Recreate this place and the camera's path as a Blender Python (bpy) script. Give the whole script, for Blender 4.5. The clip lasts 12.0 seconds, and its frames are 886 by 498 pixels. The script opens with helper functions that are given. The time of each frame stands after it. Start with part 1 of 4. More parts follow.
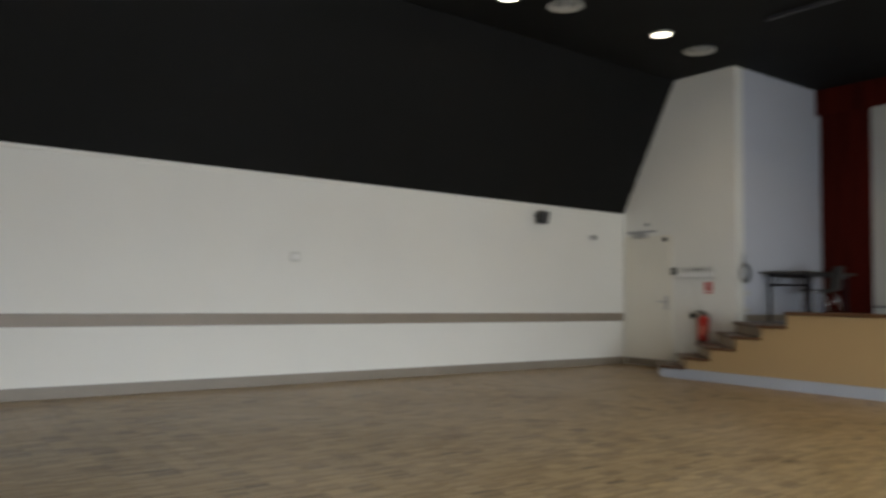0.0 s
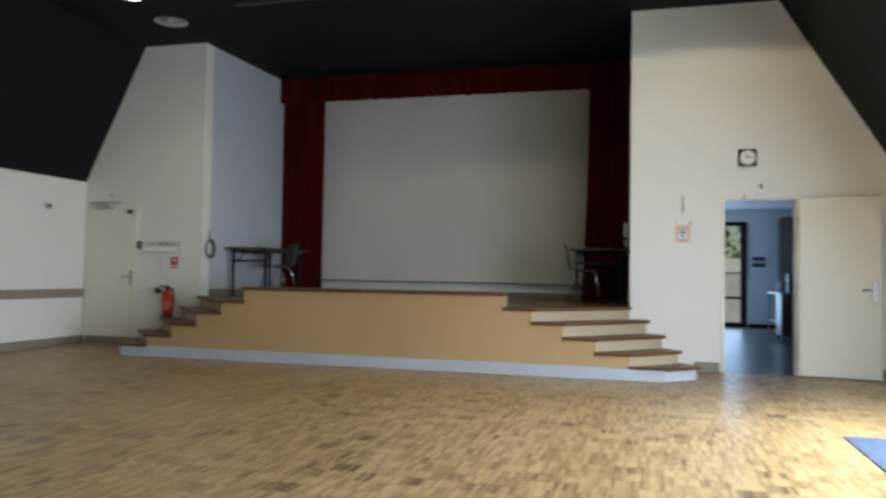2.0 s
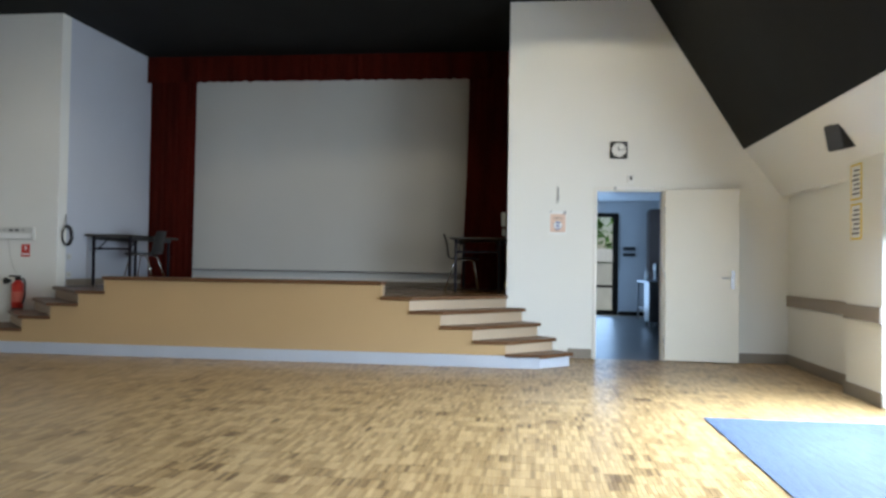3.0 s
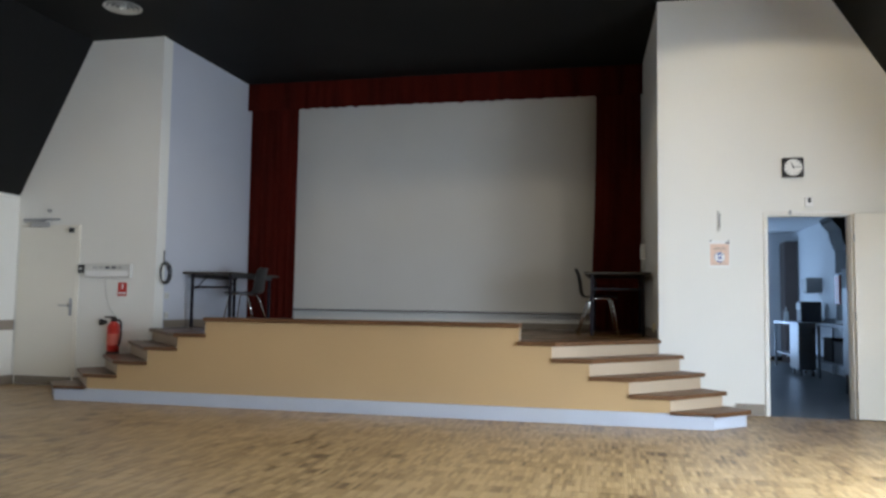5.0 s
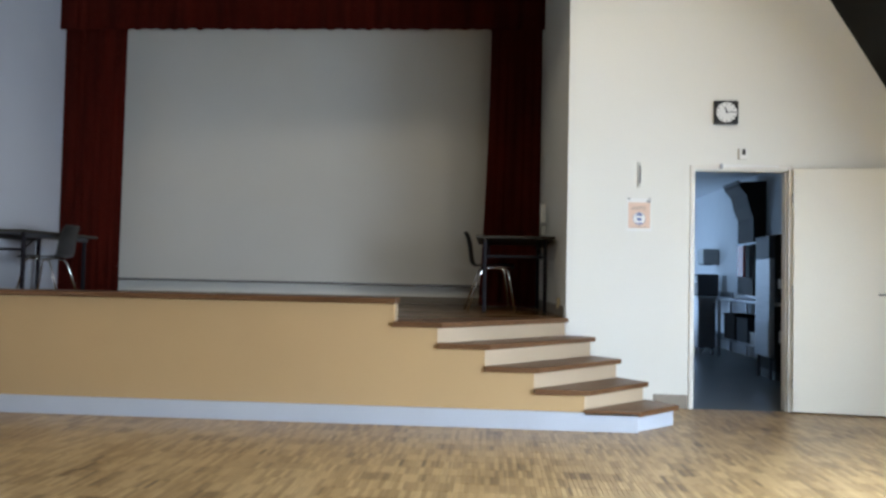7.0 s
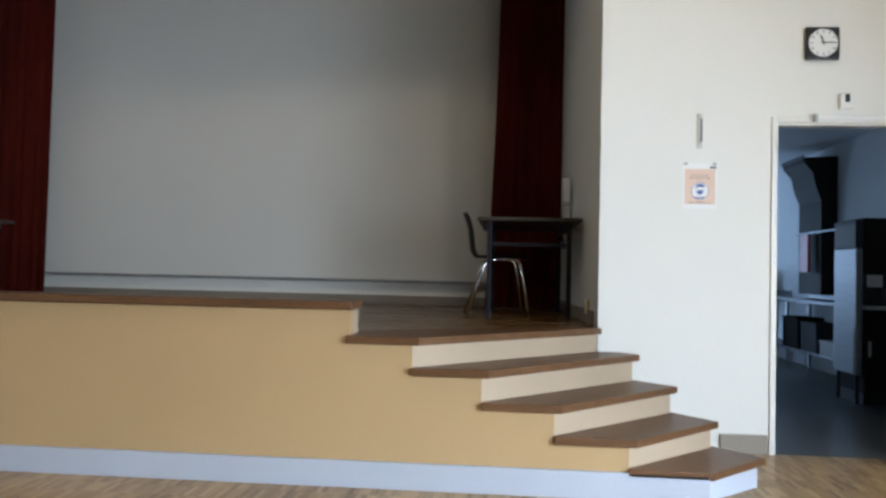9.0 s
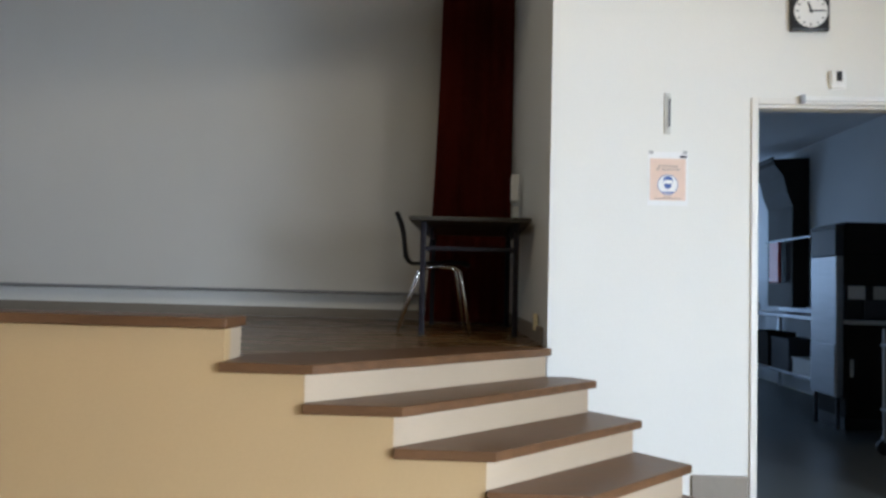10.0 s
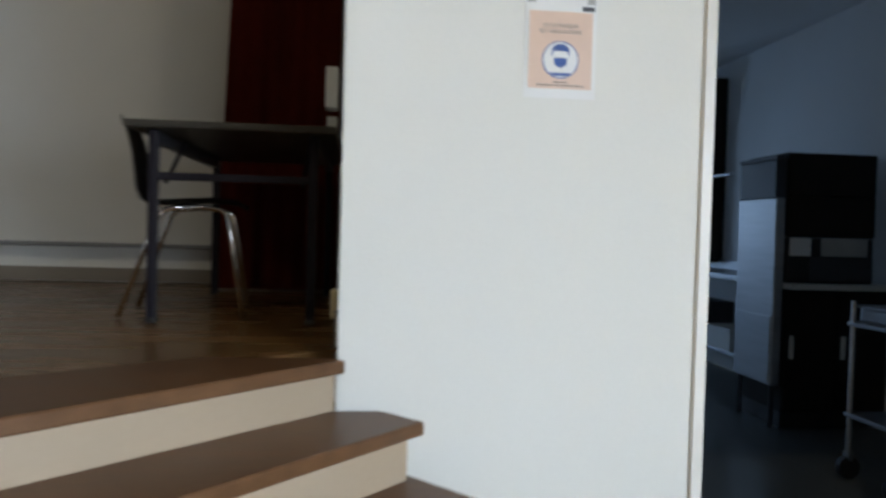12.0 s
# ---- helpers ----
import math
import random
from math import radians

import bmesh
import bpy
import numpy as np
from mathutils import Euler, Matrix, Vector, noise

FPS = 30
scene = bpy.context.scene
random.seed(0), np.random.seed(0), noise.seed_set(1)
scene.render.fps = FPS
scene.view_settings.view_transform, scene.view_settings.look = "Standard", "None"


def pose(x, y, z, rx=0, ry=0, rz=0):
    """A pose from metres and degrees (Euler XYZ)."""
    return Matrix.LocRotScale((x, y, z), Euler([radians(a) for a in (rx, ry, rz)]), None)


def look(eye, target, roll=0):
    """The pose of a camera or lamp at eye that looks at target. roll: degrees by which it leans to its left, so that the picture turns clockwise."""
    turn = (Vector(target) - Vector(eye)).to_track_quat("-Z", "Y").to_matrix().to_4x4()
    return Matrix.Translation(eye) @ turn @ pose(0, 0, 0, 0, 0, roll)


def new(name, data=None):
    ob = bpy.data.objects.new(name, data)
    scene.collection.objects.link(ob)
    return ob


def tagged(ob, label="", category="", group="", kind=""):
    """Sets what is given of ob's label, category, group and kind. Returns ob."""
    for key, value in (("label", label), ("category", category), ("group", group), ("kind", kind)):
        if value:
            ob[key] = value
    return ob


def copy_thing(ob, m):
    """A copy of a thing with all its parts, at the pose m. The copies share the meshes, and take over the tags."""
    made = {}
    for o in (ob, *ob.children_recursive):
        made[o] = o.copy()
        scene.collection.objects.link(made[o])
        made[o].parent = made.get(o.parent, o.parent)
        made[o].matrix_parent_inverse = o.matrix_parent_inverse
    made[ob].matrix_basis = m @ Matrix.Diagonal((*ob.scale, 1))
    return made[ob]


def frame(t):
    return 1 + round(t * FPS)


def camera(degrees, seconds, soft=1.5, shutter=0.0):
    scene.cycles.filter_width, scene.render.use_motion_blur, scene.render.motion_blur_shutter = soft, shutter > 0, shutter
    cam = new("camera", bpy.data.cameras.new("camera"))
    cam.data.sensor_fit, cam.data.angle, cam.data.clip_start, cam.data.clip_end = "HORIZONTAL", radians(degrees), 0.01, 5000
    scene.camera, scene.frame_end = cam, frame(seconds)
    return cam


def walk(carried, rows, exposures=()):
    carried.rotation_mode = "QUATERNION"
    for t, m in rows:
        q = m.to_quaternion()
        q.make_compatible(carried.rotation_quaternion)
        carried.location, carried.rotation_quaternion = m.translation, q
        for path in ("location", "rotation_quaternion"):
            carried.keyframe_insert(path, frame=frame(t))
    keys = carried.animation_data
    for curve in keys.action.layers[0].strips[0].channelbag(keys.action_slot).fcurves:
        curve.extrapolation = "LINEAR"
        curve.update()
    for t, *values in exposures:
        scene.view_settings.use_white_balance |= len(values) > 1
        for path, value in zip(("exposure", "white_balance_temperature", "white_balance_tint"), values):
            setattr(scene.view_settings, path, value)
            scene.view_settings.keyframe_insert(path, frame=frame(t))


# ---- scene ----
cam = camera(60.1, 12.0, soft=2.8, shutter=0.5)
PATH = [
    (0, (1.161, 0.566, 1.065), (2.363, 2.16, 1.187), 0.9),
    (0.5, (1.194, 0.526, 1.119), (2.739, 1.792, 1.234), 0.7),
    (1, (1.272, 0.506, 1.106), (3.009, 1.491, 1.207), 0.7),
    (1.5, (1.281, 0.481, 1.146), (3.132, 1.235, 1.224), 0.6),
    (2, (1.303, 0.423, 1.14), (3.23, 0.956, 1.205), 0.9),
    (2.5, (1.339, 0.375, 1.146), (3.311, 0.704, 1.198), 0.8),
    (2.7, (1.379, 0.353, 1.138), (3.365, 0.582, 1.185), 0.9),
    (4.3, (2.065, 0.878, 1.113), (4.03, 1.24, 1.187), 0.9),
    (4.5, (2.218, 0.95, 1.124), (4.179, 1.322, 1.248), 0.7),
    (5, (2.563, 1.189, 1.121), (4.509, 1.625, 1.263), 0.8),
    (5.5, (2.941, 1.293, 1.099), (4.921, 1.559, 1.201), 0.3),
    (6, (3.436, 1.353, 1.113), (5.421, 1.572, 1.233), -0.1),
    (6.5, (3.86, 1.377, 1.115), (5.847, 1.587, 1.201), 0.9),
    (7, (4.326, 1.387, 1.1), (6.321, 1.513, 1.174), 1.2),
    (7.2, (4.548, 1.375, 1.114), (6.541, 1.519, 1.201), 0.7),
    (9, (6.154, 1.286, 1.098), (8.145, 1.463, 1.159), 1.3),
    (9.5, (6.549, 1.217, 1.082), (8.548, 1.261, 1.15), 1.2),
    (10, (7.022, 1.121, 1.089), (9.018, 1.203, 1.182), 1.4),
    (10.5, (7.518, 1.102, 1.119), (9.516, 1.052, 1.19), 2.3),
    (11, (8.024, 0.965, 1.132), (10.022, 0.859, 1.152), 1.2),
    (11.5, (8.464, 0.801, 1.133), (10.462, 0.738, 1.089), 2.2),
    (12, (8.94, 0.643, 1.142), (10.93, 0.445, 1.095), 1.6),
]
EXPOSURES = [(0, -1.2, 7200, 10), (0.5, -1.3, 8300, 10), (1.5, -1.15, 7500, 9), (2.5, -0.78, 6250, 6), (4.5, -0.65, 6350, 10), (6.5, -0.52, 6350, 8), (9, -0.47, 6300, 9), (10.5, -0.48, 6250, 10), (12, -0.75, 6350, 8)]
walk(cam, [(t, look(eye, target, roll)) for t, eye, target, roll in PATH], EXPOSURES)

# ---- world, sun and large lights ----
world = bpy.data.worlds.new("sky")
scene.world = world
world.use_nodes = True
wn = world.node_tree
sky = wn.nodes.new("ShaderNodeTexSky")
sky.sky_type, sky.sun_disc = "NISHITA", False
sky.sun_elevation, sky.sun_rotation = radians(50), radians(200)
wn.links.new(sky.outputs[0], wn.nodes["Background"].inputs[0])
wn.nodes["Background"].inputs[1].default_value = 0.15


def sun_lamp():
    d = bpy.data.lights.new("sun", "SUN")
    d.energy, d.angle, d.color = 5.0, radians(0.5), (1.0, 0.95, 0.88)
    o = new("sun", d)
    o.matrix_world = look((0, 0, 0), (0.55, -0.6, -0.75))
    return o


sun_lamp()


def window_lamp(x, y, z, to, w, h, energy, color):
    d = bpy.data.lights.new("window_light", "AREA")
    d.shape, d.size, d.size_y, d.energy, d.color = "RECTANGLE", w, h, energy, color
    o = new("window_light", d)
    o.matrix_world = look((x, y, z), to)
    return o


DAY = (0.83, 0.895, 1.0)
BLUE = (0.40, 0.63, 1.0)
for wx, e in ((-1.6, 80), (1.4, 400), (4.2, 260), (6.9, 560)):
    window_lamp(wx, -2.66, 1.25, (wx, -0.9, 0.1), 1.9, 2.1, e, DAY if wx < 6 else (0.72, 0.85, 1.0))
for wx, e in ((1.4, 130), (4.2, 230), (6.9, 240)):      # skylight that falls steeply through the openings
    window_lamp(wx, -2.66, 1.7, (wx, -1.2, 0.0), 1.9, 1.1, e, (0.68, 0.83, 1.0)).data.spread = radians(100)
window_lamp(20.1, -1.14, 1.25, (15, -1.2, 0.9), 0.74, 2.2, 38, BLUE)
window_lamp(18.4, 0.42, 1.6, (18.9, -2, 1.3), 1.7, 1.1, 38, BLUE)


def down_lamp(x, y, energy):
    d = bpy.data.lights.new("downlight_beam", "SPOT")
    d.energy, d.spot_size, d.spot_blend, d.shadow_soft_size, d.color = energy, radians(156), 0.12, 0.05, (1.0, 0.86, 0.64)
    o = new("downlight_beam", d)
    o.matrix_world = look((x, y, 4.47), (x, y, 0))
    return o


# the last two downlights are unseen, added to light the projection screen
LAMPS = ((9.25, 6.66), (9.25, -0.15), (8.5, 5.25), (6.9, 7.0), (8.3, 3.8), (8.3, 2.3))
for k, (lx, ly) in enumerate(LAMPS):
    down_lamp(lx, ly, 110 if k == 1 else 85 if k > 3 else 14)


# ---- materials ----
def material(name, base, rough=0.6, metal=0.0, vary=0.12, scale=3.0, grain=40.0, bump=0.05, tint=None, stretch=(1, 1, 1), coat=0.0, spec=0.5):
    """Base colour with broad stains and fine grain, and a light bump."""
    m = bpy.data.materials.new(name)
    m.use_nodes = True
    nt = m.node_tree
    N, L = nt.nodes, nt.links
    b = N["Principled BSDF"]
    b.inputs["Metallic"].default_value = metal
    b.inputs["Specular IOR Level"].default_value = spec
    b.inputs["Coat Weight"].default_value = coat
    co = N.new("ShaderNodeTexCoord")
    mp = N.new("ShaderNodeMapping")
    mp.inputs["Scale"].default_value = stretch
    L.new(co.outputs["Object"], mp.inputs[0])
    n1, n2 = N.new("ShaderNodeTexNoise"), N.new("ShaderNodeTexNoise")
    n1.inputs["Scale"].default_value, n2.inputs["Scale"].default_value = scale, grain
    n1.inputs["Detail"].default_value, n2.inputs["Detail"].default_value = 5, 3
    L.new(mp.outputs[0], n1.inputs["Vector"])
    L.new(mp.outputs[0], n2.inputs["Vector"])
    ad = N.new("ShaderNodeMath")
    ad.operation = "MULTIPLY_ADD"
    L.new(n2.outputs[0], ad.inputs[0])
    ad.inputs[1].default_value = 0.45
    L.new(n1.outputs[0], ad.inputs[2])
    rg = N.new("ShaderNodeMapRange")
    rg.inputs[1].default_value, rg.inputs[2].default_value = 0.45, 1.0
    L.new(ad.outputs[0], rg.inputs[0])
    mx = N.new("ShaderNodeMix")
    mx.data_type = "RGBA"
    lo = tint if tint else tuple(c * (1 - vary) for c in base)
    hi = tuple(min(1, c * (1 + vary)) for c in base)
    mx.inputs[6].default_value, mx.inputs[7].default_value = (*lo, 1), (*hi, 1)
    L.new(rg.outputs[0], mx.inputs[0])
    L.new(mx.outputs[2], b.inputs["Base Color"])
    rr = N.new("ShaderNodeMapRange")
    rr.inputs[3].default_value, rr.inputs[4].default_value = rough * 0.85, min(1, rough * 1.15)
    L.new(n1.outputs[0], rr.inputs[0])
    L.new(rr.outputs[0], b.inputs["Roughness"])
    if bump:
        bp = N.new("ShaderNodeBump")
        bp.inputs["Strength"].default_value, bp.inputs["Distance"].default_value = bump, 0.004
        L.new(n2.outputs[0], bp.inputs["Height"])
        L.new(bp.outputs[0], b.inputs["Normal"])
    return m


def glow(name, color, strength):
    m = bpy.data.materials.new(name)
    m.use_nodes = True
    b = m.node_tree.nodes["Principled BSDF"]
    b.inputs["Base Color"].default_value = (*color, 1)
    b.inputs["Emission Color"].default_value = (*color, 1)
    b.inputs["Emission Strength"].default_value = strength
    return m


def glass_material():
    m = bpy.data.materials.new("window_glass")
    m.use_nodes = True
    b = m.node_tree.nodes["Principled BSDF"]
    b.inputs["Transmission Weight"].default_value = 1
    b.inputs["Roughness"].default_value, b.inputs["IOR"].default_value = 0.0, 1.2
    return m


def parquet_material(per_island):
    """Oak lamellae: a tone for each strip, a tone for each square, and fine grain, under worn varnish."""
    m = bpy.data.materials.new("oak_mosaic_parquet")
    m.use_nodes = True
    nt = m.node_tree
    N, L = nt.nodes, nt.links
    b = N["Principled BSDF"]
    if per_island:
        rnd = N.new("ShaderNodeNewGeometry").outputs["Random Per Island"]
    else:
        rnd = N.new("ShaderNodeObjectInfo").outputs["Random"]
    geo = N.new("ShaderNodeNewGeometry")
    sn = N.new("ShaderNodeVectorMath")
    sn.operation = "SNAP"
    sn.inputs[1].default_value = (SQ, SQ, 10)
    L.new(geo.outputs["Position"], sn.inputs[0])
    wh = N.new("ShaderNodeTexWhiteNoise")
    L.new(sn.outputs[0], wh.inputs[0])
    big = N.new("ShaderNodeTexNoise")
    big.inputs["Scale"].default_value = 0.8
    L.new(geo.outputs["Position"], big.inputs["Vector"])
    gr = N.new("ShaderNodeTexNoise")
    gr.inputs["Scale"].default_value = 60
    L.new(geo.outputs["Position"], gr.inputs["Vector"])

    def add(a, k, c):
        n = N.new("ShaderNodeMath")
        n.operation = "MULTIPLY_ADD"
        L.new(a, n.inputs[0])
        n.inputs[1].default_value = k
        if isinstance(c, float):
            n.inputs[2].default_value = c
        else:
            L.new(c, n.inputs[2])
        return n.outputs[0]

    pw = N.new("ShaderNodeMath")
    pw.operation = "POWER"
    L.new(wh.outputs[0], pw.inputs[0])
    pw.inputs[1].default_value = 5.0
    v = add(rnd, 0.52, -0.09)
    v = add(pw.outputs[0], 0.42, v)
    v = add(big.outputs[0], 0.22, v)
    v = add(gr.outputs[0], 0.12, v)
    cr = N.new("ShaderNodeValToRGB")
    cr.color_ramp.elements[0].position, cr.color_ramp.elements[0].color = 0.12, (0.44, 0.30, 0.145, 1)
    cr.color_ramp.elements[1].position, cr.color_ramp.elements[1].color = 0.95, (0.105, 0.056, 0.021, 1)
    e = cr.color_ramp.elements.new(0.5)
    e.color = (0.30, 0.187, 0.080, 1)
    L.new(v, cr.inputs[0])
    L.new(cr.outputs[0], b.inputs["Base Color"])
    rr = N.new("ShaderNodeMapRange")
    rr.inputs[3].default_value, rr.inputs[4].default_value = 0.24, 0.44
    L.new(big.outputs[0], rr.inputs[0])
    L.new(rr.outputs[0], b.inputs["Roughness"])
    return m


SQ, STRIPS = 0.16, 6
WHITE = material("white_wall_paint", (0.79, 0.785, 0.74), 0.75, vary=0.03, scale=0.7, grain=90, bump=0.12)
# left alcove wall: darker and bluer than WHITE
SIDEWHITE = material("bluish_grey_side_wall", (0.52, 0.55, 0.62), 0.75, vary=0.03, scale=0.7, grain=90, bump=0.12)
BLACK = material("black_ceiling_paint", (0.0042, 0.0046, 0.0044), 0.75, vary=0.25, scale=0.6, grain=30, bump=0.1, spec=0.25)
TAUPE = material("taupe_painted_wood", (0.27, 0.225, 0.18), 0.5, vary=0.1, scale=2, grain=50)
SKIRT = material("taupe_skirting_paint", (0.25, 0.215, 0.175), 0.5, vary=0.1, scale=2, grain=50)
OCHRE = material("ochre_painted_panel", (0.42, 0.278, 0.132), 0.7, vary=0.05, scale=0.8, grain=70, bump=0.12)
CREAM = material("cream_riser_paint", (0.40, 0.305, 0.21), 0.65, vary=0.05, scale=2, grain=70)
PLINTH = material("pale_blue_plinth_paint", (0.41, 0.44, 0.50), 0.5, vary=0.05, scale=2, grain=60)
TREAD = material("brown_stained_tread", (0.118, 0.057, 0.025), 0.4, vary=0.25, scale=2.5, grain=22, stretch=(8, 1, 8), spec=0.3)
STAGEWOOD = material("dark_stage_boards", (0.17, 0.092, 0.033), 0.27, vary=0.35, scale=1.6, grain=16, stretch=(6, 1, 6), spec=0.3)
VELVET = material("dark_red_velvet", (0.105, 0.011, 0.006), 0.9, vary=0.35, scale=5, grain=120, stretch=(1, 1, 0.15), spec=0.15)
SCREEN = material("white_projection_cloth", (0.63, 0.62, 0.58), 0.85, vary=0.03, scale=0.6, grain=60)
BAR = material("grey_screen_bar", (0.22, 0.22, 0.22), 0.5)
DOORP = material("cream_door_paint", (0.78, 0.75, 0.66), 0.45, vary=0.03, scale=1, grain=60)
FRAMEP = material("white_frame_paint", (0.78, 0.76, 0.71), 0.4, vary=0.04)
STEEL = material("brushed_steel", (0.40, 0.41, 0.43), 0.38, metal=1.0, vary=0.1, stretch=(1, 1, 12))
CHROME = material("chrome", (0.75, 0.75, 0.76), 0.12, metal=1.0, vary=0.05, bump=0)
BLACKP = material("black_plastic", (0.014, 0.014, 0.015), 0.4, vary=0.2)
TABLETOP = material("dark_table_laminate", (0.045, 0.04, 0.032), 0.4, vary=0.15, spec=0.25)
TABLELEG = material("grey_purple_leg_enamel", (0.014, 0.012, 0.017), 0.5, vary=0.1, spec=0.15)
RED = material("red_enamel", (0.52, 0.03, 0.02), 0.3, vary=0.08)
GREY = material("grey_plastic", (0.42, 0.42, 0.41), 0.5)
LGREY = material("light_grey_plastic", (0.62, 0.62, 0.58), 0.5)
WHITEP = material("white_plastic", (0.82, 0.82, 0.80), 0.4, vary=0.03)
PEACH = material("peach_printed_paper", (0.74, 0.55, 0.44), 0.45, vary=0.05, scale=12)
INKBLUE = material("blue_ink", (0.045, 0.10, 0.33), 0.5)
INKDARK = material("dark_ink", (0.05, 0.05, 0.06), 0.6)
PAPER = material("white_paper", (0.82, 0.82, 0.81), 0.5, vary=0.02)
YELLOW = material("yellow_card", (0.75, 0.55, 0.06), 0.5)
MAT = material("blue_grey_ribbed_matting", (0.06, 0.085, 0.145), 0.8, vary=0.35, scale=4, grain=60, stretch=(1, 9, 1), bump=0.5)
TILE = material("grey_kitchen_tiles", (0.095, 0.102, 0.10), 0.34, vary=0.15, scale=2)
KWHITE = material("kitchen_white_paint", (0.74, 0.75, 0.76), 0.6, vary=0.03)
DARKBROWN = material("dark_brown_wood", (0.02, 0.015, 0.011), 0.6, vary=0.2, spec=0.2)
DARKMETAL = material("dark_grey_metal", (0.045, 0.045, 0.05), 0.45, vary=0.2)
UNDERFLOOR = material("oak_floor_beyond", (0.33, 0.205, 0.10), 0.4, vary=0.25, scale=6, grain=45)
LEAF = material("hedge_leaves", (0.17, 0.33, 0.09), 0.7, vary=0.5, scale=3)
GRASS = material("grass_and_paving", (0.12, 0.15, 0.07), 0.9, vary=0.4, scale=1)
LAMPGLOW = glow("lit_lamp_glass", (1.0, 0.93, 0.80), 14)
GLASS = glass_material()
OAK_PART, OAK_MESH = parquet_material(False), parquet_material(True)


# ---- mesh helpers ----
def box(bm, x0, x1, y0, y1, z0, z1, bevel=0.0):
    r = bmesh.ops.create_cube(bm, size=1, matrix=Matrix.Translation(((x0 + x1) / 2, (y0 + y1) / 2, (z0 + z1) / 2)) @ Matrix.Diagonal((abs(x1 - x0), abs(y1 - y0), abs(z1 - z0), 1)))
    if bevel:
        es = list({e for v in r["verts"] for e in v.link_edges})
        bmesh.ops.bevel(bm, geom=es, offset=bevel, segments=2, affect="EDGES", profile=0.5)
    return bm


def boxed(x0, x1, y0, y1, z0, z1, bevel=0.0):
    return box(bmesh.new(), x0, x1, y0, y1, z0, z1, bevel)


def prism(bm, pts, a, b, axis="z"):
    """A polygon drawn out from a to b along an axis; the points are given in the two other axes in order."""
    def place(p, h):
        return {"z": (p[0], p[1], h), "x": (h, p[0], p[1]), "y": (p[0], h, p[1])}[axis]
    lo = [bm.verts.new(place(p, a)) for p in pts]
    hi = [bm.verts.new(place(p, b)) for p in pts]
    bm.faces.new(lo)
    bm.faces.new(hi)
    n = len(pts)
    for i in range(n):
        bm.faces.new((lo[i], lo[(i + 1) % n], hi[(i + 1) % n], hi[i]))
    bmesh.ops.recalc_face_normals(bm, faces=bm.faces)
    return bm


def cyl(bm, p, q, r, seg=16, r2=None):
    p, q = Vector(p), Vector(q)
    m = Matrix.Translation((p + q) / 2) @ (q - p).to_track_quat("Z", "Y").to_matrix().to_4x4()
    bmesh.ops.create_cone(bm, cap_ends=True, segments=seg, radius1=r, radius2=r if r2 is None else r2, depth=(q - p).length, matrix=m)
    return bm


def tube(bm, pts, r, seg=10):
    """A round tube along points, with rings kept in line."""
    pts = [Vector(p) for p in pts]
    rings = []
    for i, p in enumerate(pts):
        d = (pts[min(i + 1, len(pts) - 1)] - pts[max(i - 1, 0)]).normalized()
        q = d.to_track_quat("Z", "Y")
        rings.append([bm.verts.new(p + q @ Vector((r * math.cos(k * math.tau / seg), r * math.sin(k * math.tau / seg), 0))) for k in range(seg)])
    for a, b in zip(rings, rings[1:]):
        k0 = min(range(seg), key=lambda k: (b[k].co - a[0].co).length)
        for k in range(seg):
            bm.faces.new((a[k], a[(k + 1) % seg], b[(k + 1 + k0) % seg], b[(k + k0) % seg]))
    bm.faces.new(rings[0])
    bm.faces.new(rings[-1])
    bmesh.ops.recalc_face_normals(bm, faces=bm.faces)
    return bm


def arc(pts, n=6, r=0.05):
    """Round the inner corners of a path."""
    out = [Vector(pts[0])]
    for a, b, c in zip(pts, pts[1:], pts[2:]):
        a, b, c = Vector(a), Vector(b), Vector(c)
        s, e = b + (a - b).normalized() * r, b + (c - b).normalized() * r
        for k in range(n + 1):
            t = k / n
            out.append(s * (1 - t) ** 2 + b * 2 * t * (1 - t) + e * t * t)
    out.append(Vector(pts[-1]))
    return out


def mesh_object(name, bm, mat, smooth=False):
    me = bpy.data.meshes.new(name)
    bm.to_mesh(me)
    bm.free()
    me.materials.append(mat)
    if smooth:
        me.shade_smooth()
    return new(name, me)


def part(name, bm, mat, parent, label="", smooth=False):
    o = mesh_object(name, bm, mat, smooth)
    o.parent = parent
    o.matrix_parent_inverse = Matrix.Translation(parent.matrix_basis.translation).inverted() if parent.type == "EMPTY" else Matrix()
    if label:
        o["label"] = label
    return o


def structure(name, bm, mat, label):
    return tagged(mesh_object(name, bm, mat), label, kind="structure")


def thing(name, at, label, category, group="", kind=""):
    o = new(name)
    o.empty_display_size = 0.1
    o.location = at
    return tagged(o, label, category, group, kind)


def flat_text(name, words, size, mat, parent, m):
    c = bpy.data.curves.new(name, "FONT")
    c.body, c.size, c.align_x, c.align_y = words, size, "CENTER", "CENTER"
    o = bpy.data.objects.new(name, c)
    me = bpy.data.meshes.new_from_object(o)
    bpy.data.objects.remove(o)
    me.transform(m)
    me.materials.append(mat)
    t = new(name, me)
    t.parent = parent
    t.matrix_parent_inverse = Matrix.Translation(parent.matrix_basis.translation).inverted() if parent.type == "EMPTY" else Matrix()
    return t


# ---- the hall ----
X0 = 11.17                      # plane of the stage wall
YL, YR = 8.87, -2.685           # side walls
TOP = 4.50                      # flat ceiling
XB = -5.0                       # wall behind
MID = 3.775                     # middle of the stage

